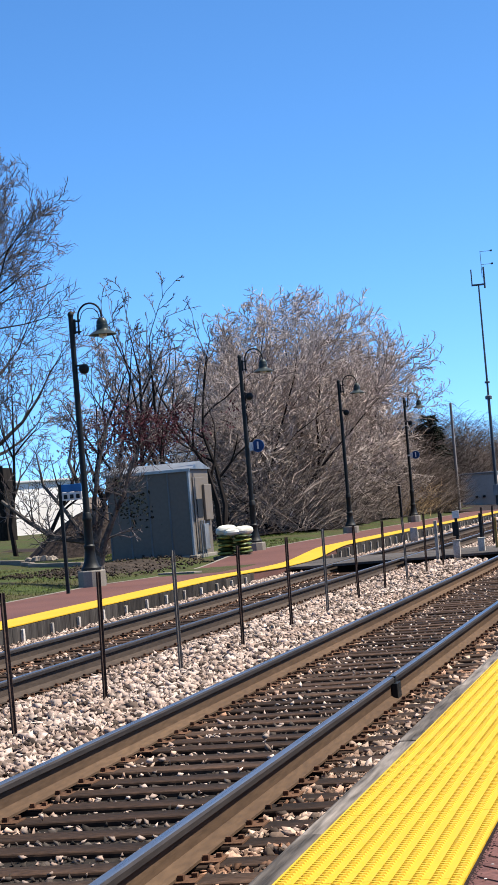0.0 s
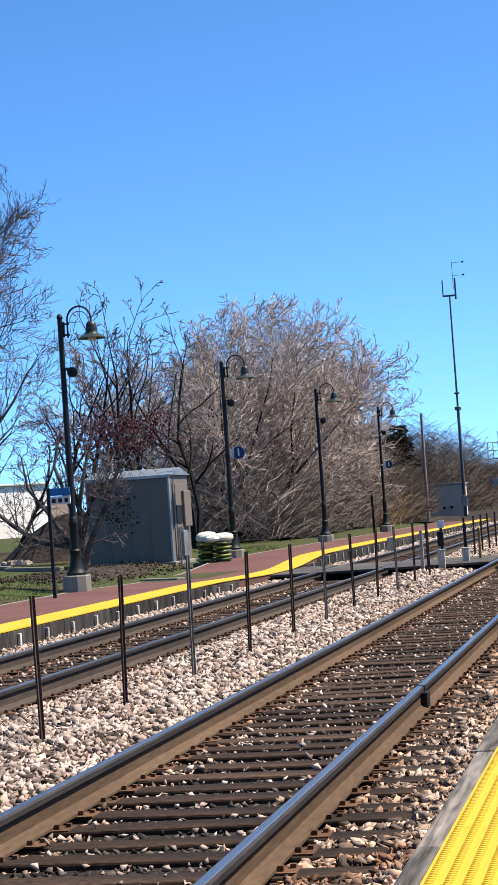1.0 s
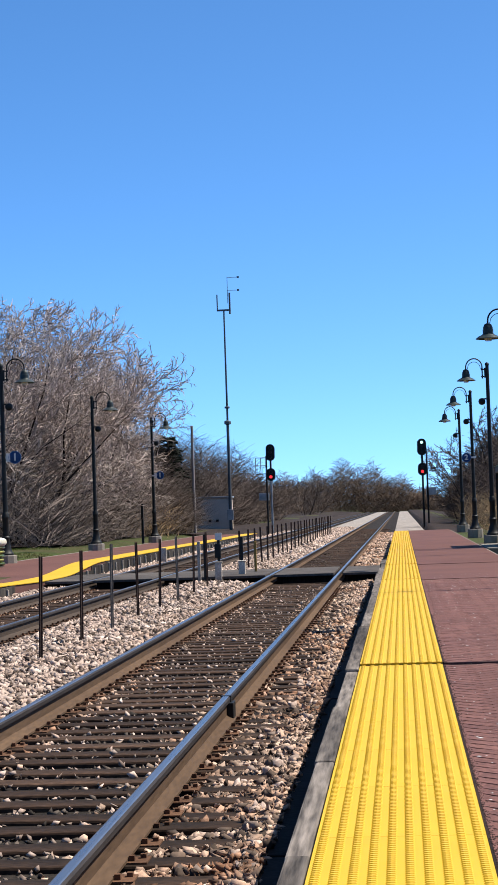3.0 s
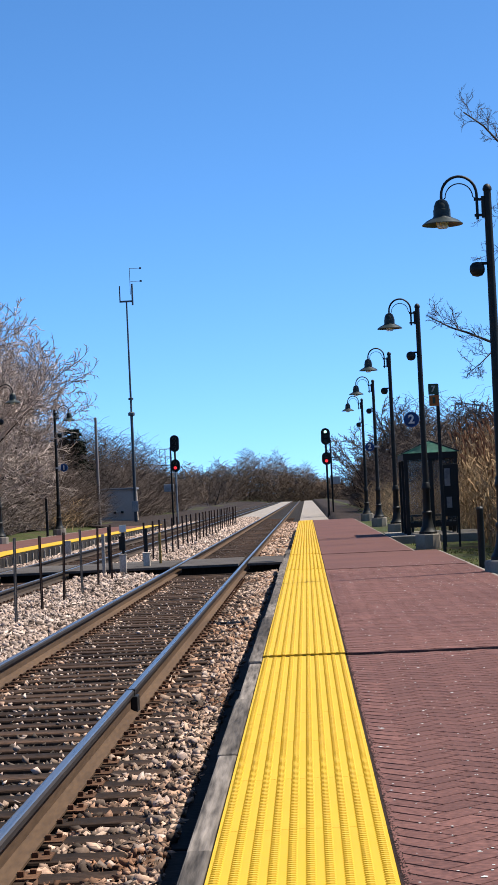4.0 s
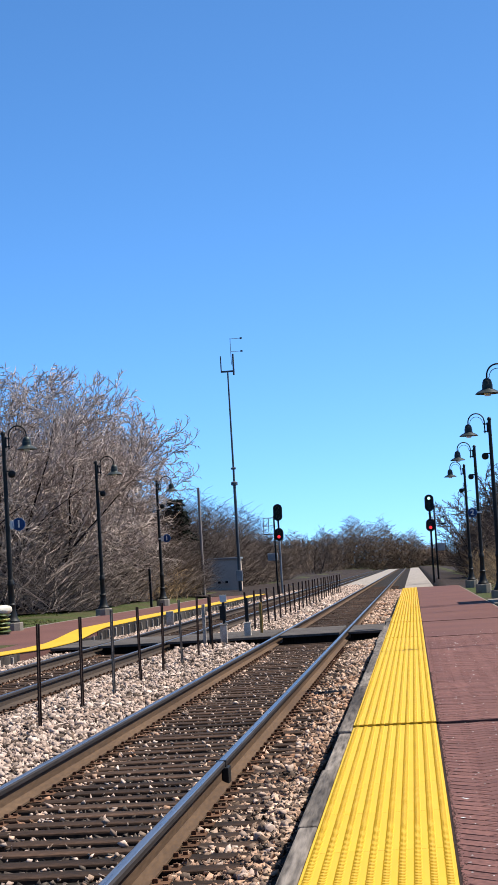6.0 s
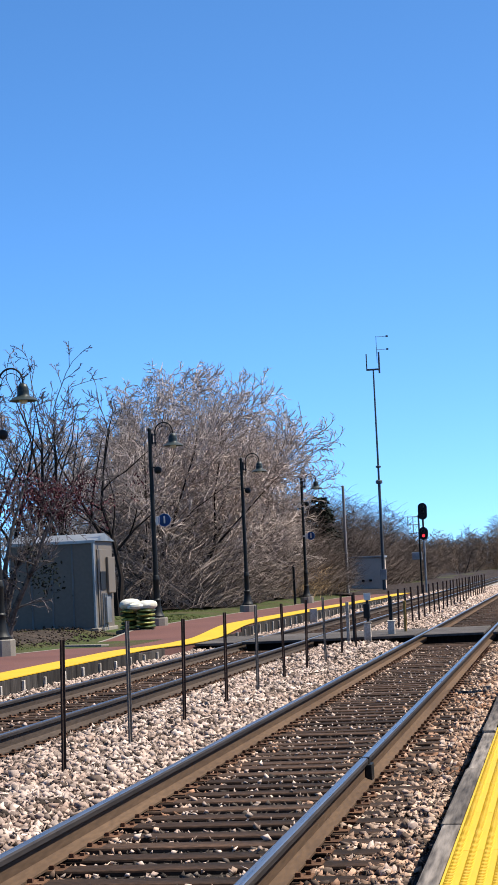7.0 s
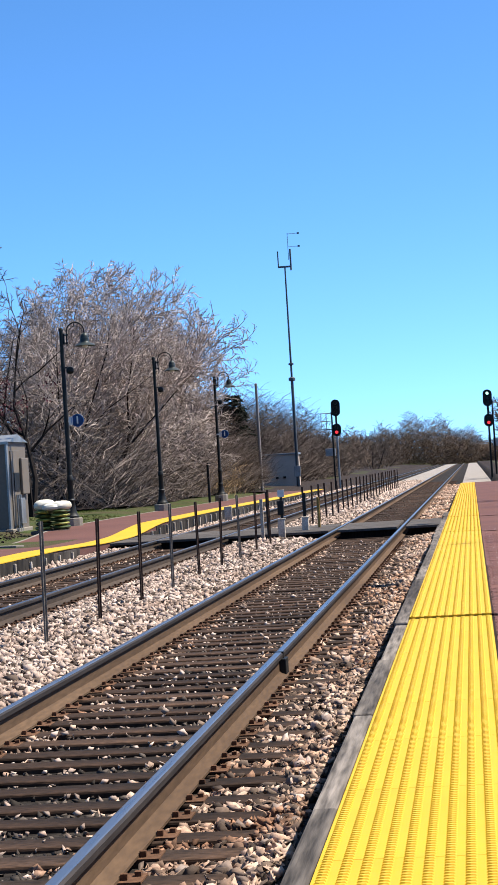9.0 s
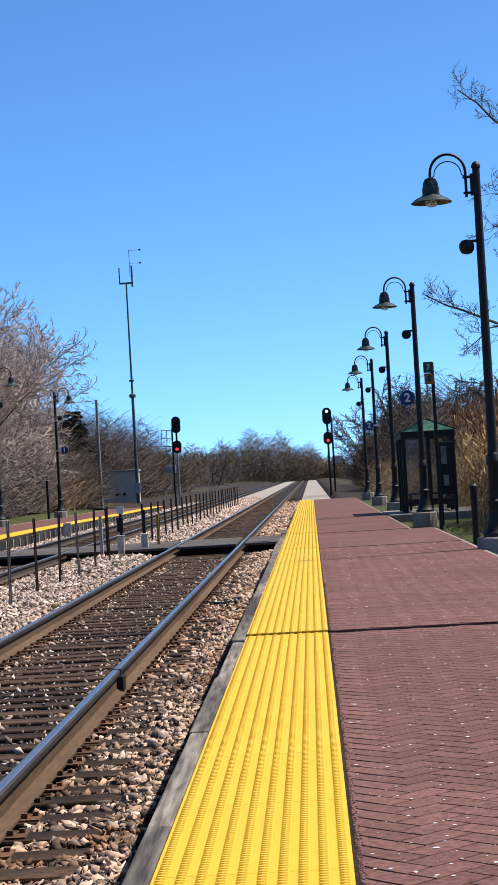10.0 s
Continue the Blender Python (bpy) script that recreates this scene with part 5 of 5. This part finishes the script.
# ---- ballast stones ----
def stones(name, label, mat, zones, seed):
    """Angular broken stones. zones: x0, x1, y0, y1, count, radius, height of the bed, keep-out test."""
    rng = np.random.default_rng(seed)
    V, F, k = [], [], 0
    octa = np.array([(1, 0, 0), (-1, 0, 0), (0, 1, 0), (0, -1, 0), (0, 0, 1), (0, 0, -1)], float)
    tri = np.array([(0, 2, 4), (2, 1, 4), (1, 3, 4), (3, 0, 4), (2, 0, 5), (1, 2, 5), (3, 1, 5), (0, 3, 5)])
    g = 1.618
    ico = np.array([(-1, g, 0), (1, g, 0), (-1, -g, 0), (1, -g, 0), (0, -1, g), (0, 1, g), (0, -1, -g), (0, 1, -g), (g, 0, -1), (g, 0, 1), (-g, 0, -1), (-g, 0, 1)]) / 1.9
    ico_tri = np.array([(0, 11, 5), (0, 5, 1), (0, 1, 7), (0, 7, 10), (0, 10, 11), (1, 5, 9), (5, 11, 4), (11, 10, 2), (10, 7, 6), (7, 1, 8), (3, 9, 4), (3, 4, 2), (3, 2, 6), (3, 6, 8), (3, 8, 9), (4, 9, 5), (2, 4, 11), (6, 2, 10), (8, 6, 7), (9, 8, 1)])
    for x0, x1, y0, y1, n, r, z, keep in zones:
        close = 4 < y0 < 6.5
        base, faces = (ico, ico_tri) if close else (octa, tri)
        c0 = len(base)
        p = np.stack([rng.uniform(x0, x1, n), rng.uniform(y0, y1, n)], 1)
        p = p[keep(p[:, 0], p[:, 1])] if keep else p
        n = len(p)
        zz = z(p[:, 0], p[:, 1]) if callable(z) else np.full(n, z)
        s = r * rng.uniform(0.55, 1.35, n)[:, None] * rng.uniform(0.42, 1.6, (n, 3))
        b = base[None] * s[:, None] + rng.normal(0, (0.44 if close else 0.34) * r, (n, c0, 3))
        t, u = rng.uniform(0, 6.283, n), rng.normal(0, 0.7, n)
        c, q = np.cos(t)[:, None], np.sin(t)[:, None]
        x, y, h = b[..., 0] * c - b[..., 1] * q, b[..., 0] * q + b[..., 1] * c, b[..., 2] * 0.68
        c, q = np.cos(u)[:, None], np.sin(u)[:, None]
        x, h = x * c - h * q, x * q + h * c
        V.append(np.stack([x + p[:, :1], y + p[:, 1:], h + (zz + rng.uniform(-0.7, 0.95, n) * r)[:, None]], 2).reshape(-1, 3))
        F.append((faces[None] + (np.arange(n) * c0)[:, None, None] + k).reshape(-1, 3))
        k += c0 * n
    V, F = np.concatenate(V), np.concatenate(F)
    me = bpy.data.meshes.new(name)
    me.vertices.add(len(V))
    me.vertices.foreach_set("co", V.ravel())
    me.loops.add(F.size)
    me.loops.foreach_set("vertex_index", F.ravel().astype(np.int32))
    me.polygons.add(len(F))
    me.polygons.foreach_set("loop_start", (np.arange(len(F)) * 3).astype(np.int32))
    me.update(calc_edges=True)
    me.materials.append(M[mat])
    return tagged(part(name, me, M[mat]), label, "ballast", kind="stuff")


def shoulder(x, y):
    return -0.135 - 0.09 * np.clip((np.abs(x + 2.75) - 0.45) / 0.6, 0, 1)


def slope(x, y):
    """The shoulder by the near platform rises from the tie tops towards the edge."""
    return -0.238 + 0.06 * np.clip((x - 0.35) / 0.4, 0, 1)


def between_ties(x, y):
    """Clear of the ties, which lie 0.46 m apart."""
    f = ((y - 5.0) / 0.46 + 0.5) % 1.0 - 0.5
    return np.abs(f) > 0.25


def crib(lo, hi):
    return lambda x, y: between_ties(x, y) & (x > lo) & (x < hi) & (np.abs(x - lo) > 0.06)


def clear(x, y):
    return (y < 41.9) | (y > 46.4)


stones("ballast_stones", "pale pinkish-grey crushed stone between the two tracks", "stone_pale",
       [(-3.75, -1.72, 8, 20, 17500, 0.035, shoulder, None), (-3.75, -1.72, 20, 34, 15000, 0.037, shoulder, None), (-3.8, -1.7, 34, 60, 12000, 0.045, shoulder, clear), (-3.8, -1.7, 60, 140, 9000, 0.07, shoulder, None),
        (-6.46, -5.72, 16, 34, 8000, 0.034, -0.15, None), (-6.46, -5.72, 34, 70, 6000, 0.045, -0.15, clear), (-6.46, -5.72, 70, 130, 2500, 0.07, -0.15, None)], 101)
# dark brown stones mixed in, their colour stands for shade in the gaps
stones("ballast_stones", "darker brown stones standing in for shaded gaps among the pale ballast", "stone_shade_brown",
       [(-3.75, -1.72, 8, 20, 6500, 0.034, shoulder, None), (-3.75, -1.72, 20, 34, 5500, 0.036, shoulder, None), (-3.8, -1.7, 34, 60, 4500, 0.045, shoulder, clear),
        (-6.46, -5.72, 16, 34, 2200, 0.034, -0.15, None), (0.10, 0.735, 5.2, 16, 2400, 0.026, lambda x, y: slope(x, y) + 0.005, lambda x, y: between_ties(x, y) | (x > 0.55))], 106)
stones("ballast_stones", "rust-stained crushed stone beside the rail", "stone_rust",
       [(0.10, 0.735, 5, 16, 10500, 0.025, slope, lambda x, y: between_ties(x, y) | (x > 0.55)), (0.10, 0.74, 16, 42, 8000, 0.035, slope, lambda x, y: between_ties(x, y) | (x > 0.55)), (0.10, 0.97, 46.4, 110, 4500, 0.06, -0.2, None),
        (-1.72, -1.58, 8, 40, 1500, 0.028, -0.2, None), (-1.44, -1.15, 7, 40, 3000, 0.024, -0.228, between_ties), (-0.36, -0.08, 7, 40, 2600, 0.024, -0.228, between_ties),
        (-4.25, -4.05, 14, 42, 1600, 0.026, -0.225, between_ties), (-5.45, -5.2, 14, 42, 1500, 0.026, -0.225, between_ties)], 102)
stones("ballast_stones", "crushed stone of the track bed", "stone_pale",
       [(-3.75, -1.72, -6, 8, 3000, 0.05, shoulder, None), (0.1, 0.95, -6, 5, 1200, 0.05, -0.21, None)], 105)
stones("ballast_stones", "dark grey oil-stained stone between the ties", "stone_grey",
       [(-1.2, -0.3, 7, 42, 10000, 0.024, -0.236, between_ties), (-5.25, -4.2, 14, 42, 5000, 0.026, -0.235, between_ties), (-1.4, -0.1, 46.4, 120, 6000, 0.032, -0.228, between_ties), (-5.4, -4.1, 46.4, 120, 4000, 0.032, -0.228, between_ties)], 103)
stones("ballast_stones", "scattered pale stones lying between and on the ties", "stone_pale",
       [(-1.35, -0.15, 7, 40, 3000, 0.019, -0.214, between_ties), (-1.35, -0.15, 7, 40, 90, 0.024, -0.178, None), (-5.3, -4.2, 14, 40, 600, 0.026, -0.205, between_ties), (0.25, 0.70, 5, 16, 380, 0.027, lambda x, y: slope(x, y) + 0.02, lambda x, y: between_ties(x, y) | (x > 0.55)), (0.25, 0.70, 16, 40, 550, 0.032, lambda x, y: slope(x, y) + 0.02, lambda x, y: between_ties(x, y) | (x > 0.55))], 104)

stones("soil_clods", "clods of dark bare soil in the planting bed", "soil",
       [(-13.4, -9.75, 40, 51.5, 1500, 0.03, lambda x, y: np.array([ground_z(a, b) + 0.03 for a, b in zip(x, y)]), lambda x, y: ((x + 11.7) / 1.9) ** 2 + ((y - 45.6) / 6) ** 2 < 1)], 107)

# ---- paving bricks of the near platform, laid in a herringbone at 45 degrees ----
random.seed(77)
UNIT, GAP = 0.118, 0.0026
SIDES = [(4, 5, 6, 7), (0, 1, 5, 4), (1, 2, 6, 5), (2, 3, 7, 6), (3, 0, 4, 7)]
BRICK = [(a, b, c) for c, e in ((-0.02, GAP), (0.0, GAP + 0.0025)) for a, b in ((e - UNIT, e - UNIT / 2), (UNIT - e, e - UNIT / 2), (UNIT - e, UNIT / 2 - e), (e - UNIT, UNIT / 2 - e))]
brick_mesh = Shape().add(BRICK, SIDES).mesh("brick", M["brick"])
rest = Shape()
count = 0
for u in range(-130, 175):
    for v in range(-130, 175):
        kind = (u - v) % 4
        if kind not in (0, 3):
            continue
        cu, cv = ((u + 1.0, v + 0.5) if kind == 0 else (u + 0.5, v + 1.0))
        x, y = X_PAVE + 0.9 + (cu - cv) * UNIT * 0.70711, 5.2 + (cu + cv - 8) * UNIT * 0.70711
        if not (X_PAVE - 0.11 < x < X_BACK + 0.11 and -13.9 < y < 29.72):
            continue
        q = near_z(y) - 0.0012 + random.uniform(0, 0.0009)
        turn = pose(x, y, q, random.uniform(-0.12, 0.12), random.uniform(-0.12, 0.12), 45 if kind == 0 else 135)
        if count < 300 and 7.0 < y < 13.9 and X_PAVE + 0.16 < x < 2.9:
            part("brick", brick_mesh, None, near, m=turn)
            count += 1
        else:
            cut = [turn @ Vector(p) for p in BRICK]
            rest.add([(min(max(p.x, X_PAVE + 0.012), X_BACK - 0.002), min(p.y, CRACK - 0.007) if y < CRACK else min(max(p.y, CRACK + 0.007), 29.795), p.z) for p in cut], SIDES)
tagged(part("paving_bricks", rest, M["brick"], near), "red-brown paving bricks", kind="stuff")

# crumbs of dark mortar along the yellow strip
rng = random.Random(29)
crumbs = Shape()
for _ in range(4800):
    x, y = X_PAVE + 0.006 + min(abs(rng.gauss(0, 0.013)), 0.07), 5.5 + 15 * rng.random() ** 1.3
    r, a, q = rng.uniform(0.002, 0.007), rng.uniform(0, 3), near_z(y) - 0.0028
    crumbs.add([(x + r * math.cos(a + k * 1.5708) * (1.6 if k % 2 else 1), y + r * math.sin(a + k * 1.5708) * 1.6, q) for k in range(4)] + [(x, y, q + r * 0.7)], [(0, 1, 4), (1, 2, 4), (2, 3, 4), (3, 0, 4)])
tagged(part("mortar_crumbs", crumbs, M["joint"], near), "dark crumbs of mortar", kind="stuff")

# salt grains and chips on the paving
rng = random.Random(23)
chips = Shape()
for _ in range(1500):
    x, y = rng.uniform(X_PAVE + 0.05, X_BACK - 0.05), 5.5 + 26 * rng.random() ** 1.4
    r, a, q = rng.uniform(0.002, 0.0065) * (1.8 if rng.random() < 0.12 else 1), rng.uniform(0, 3), near_z(y) + 0.001
    chips.add([(x + r * math.cos(a + k * 1.5708) * (1.5 if k % 2 else 1), y + r * math.sin(a + k * 1.5708), q) for k in range(4)] + [(x, y, q + r * 0.3)], [(0, 1, 4), (1, 2, 4), (2, 3, 4), (3, 0, 4)])
tagged(part("salt_grains", chips, M["white"]), "scattered white salt grains on the paving", "grit", kind="stuff")
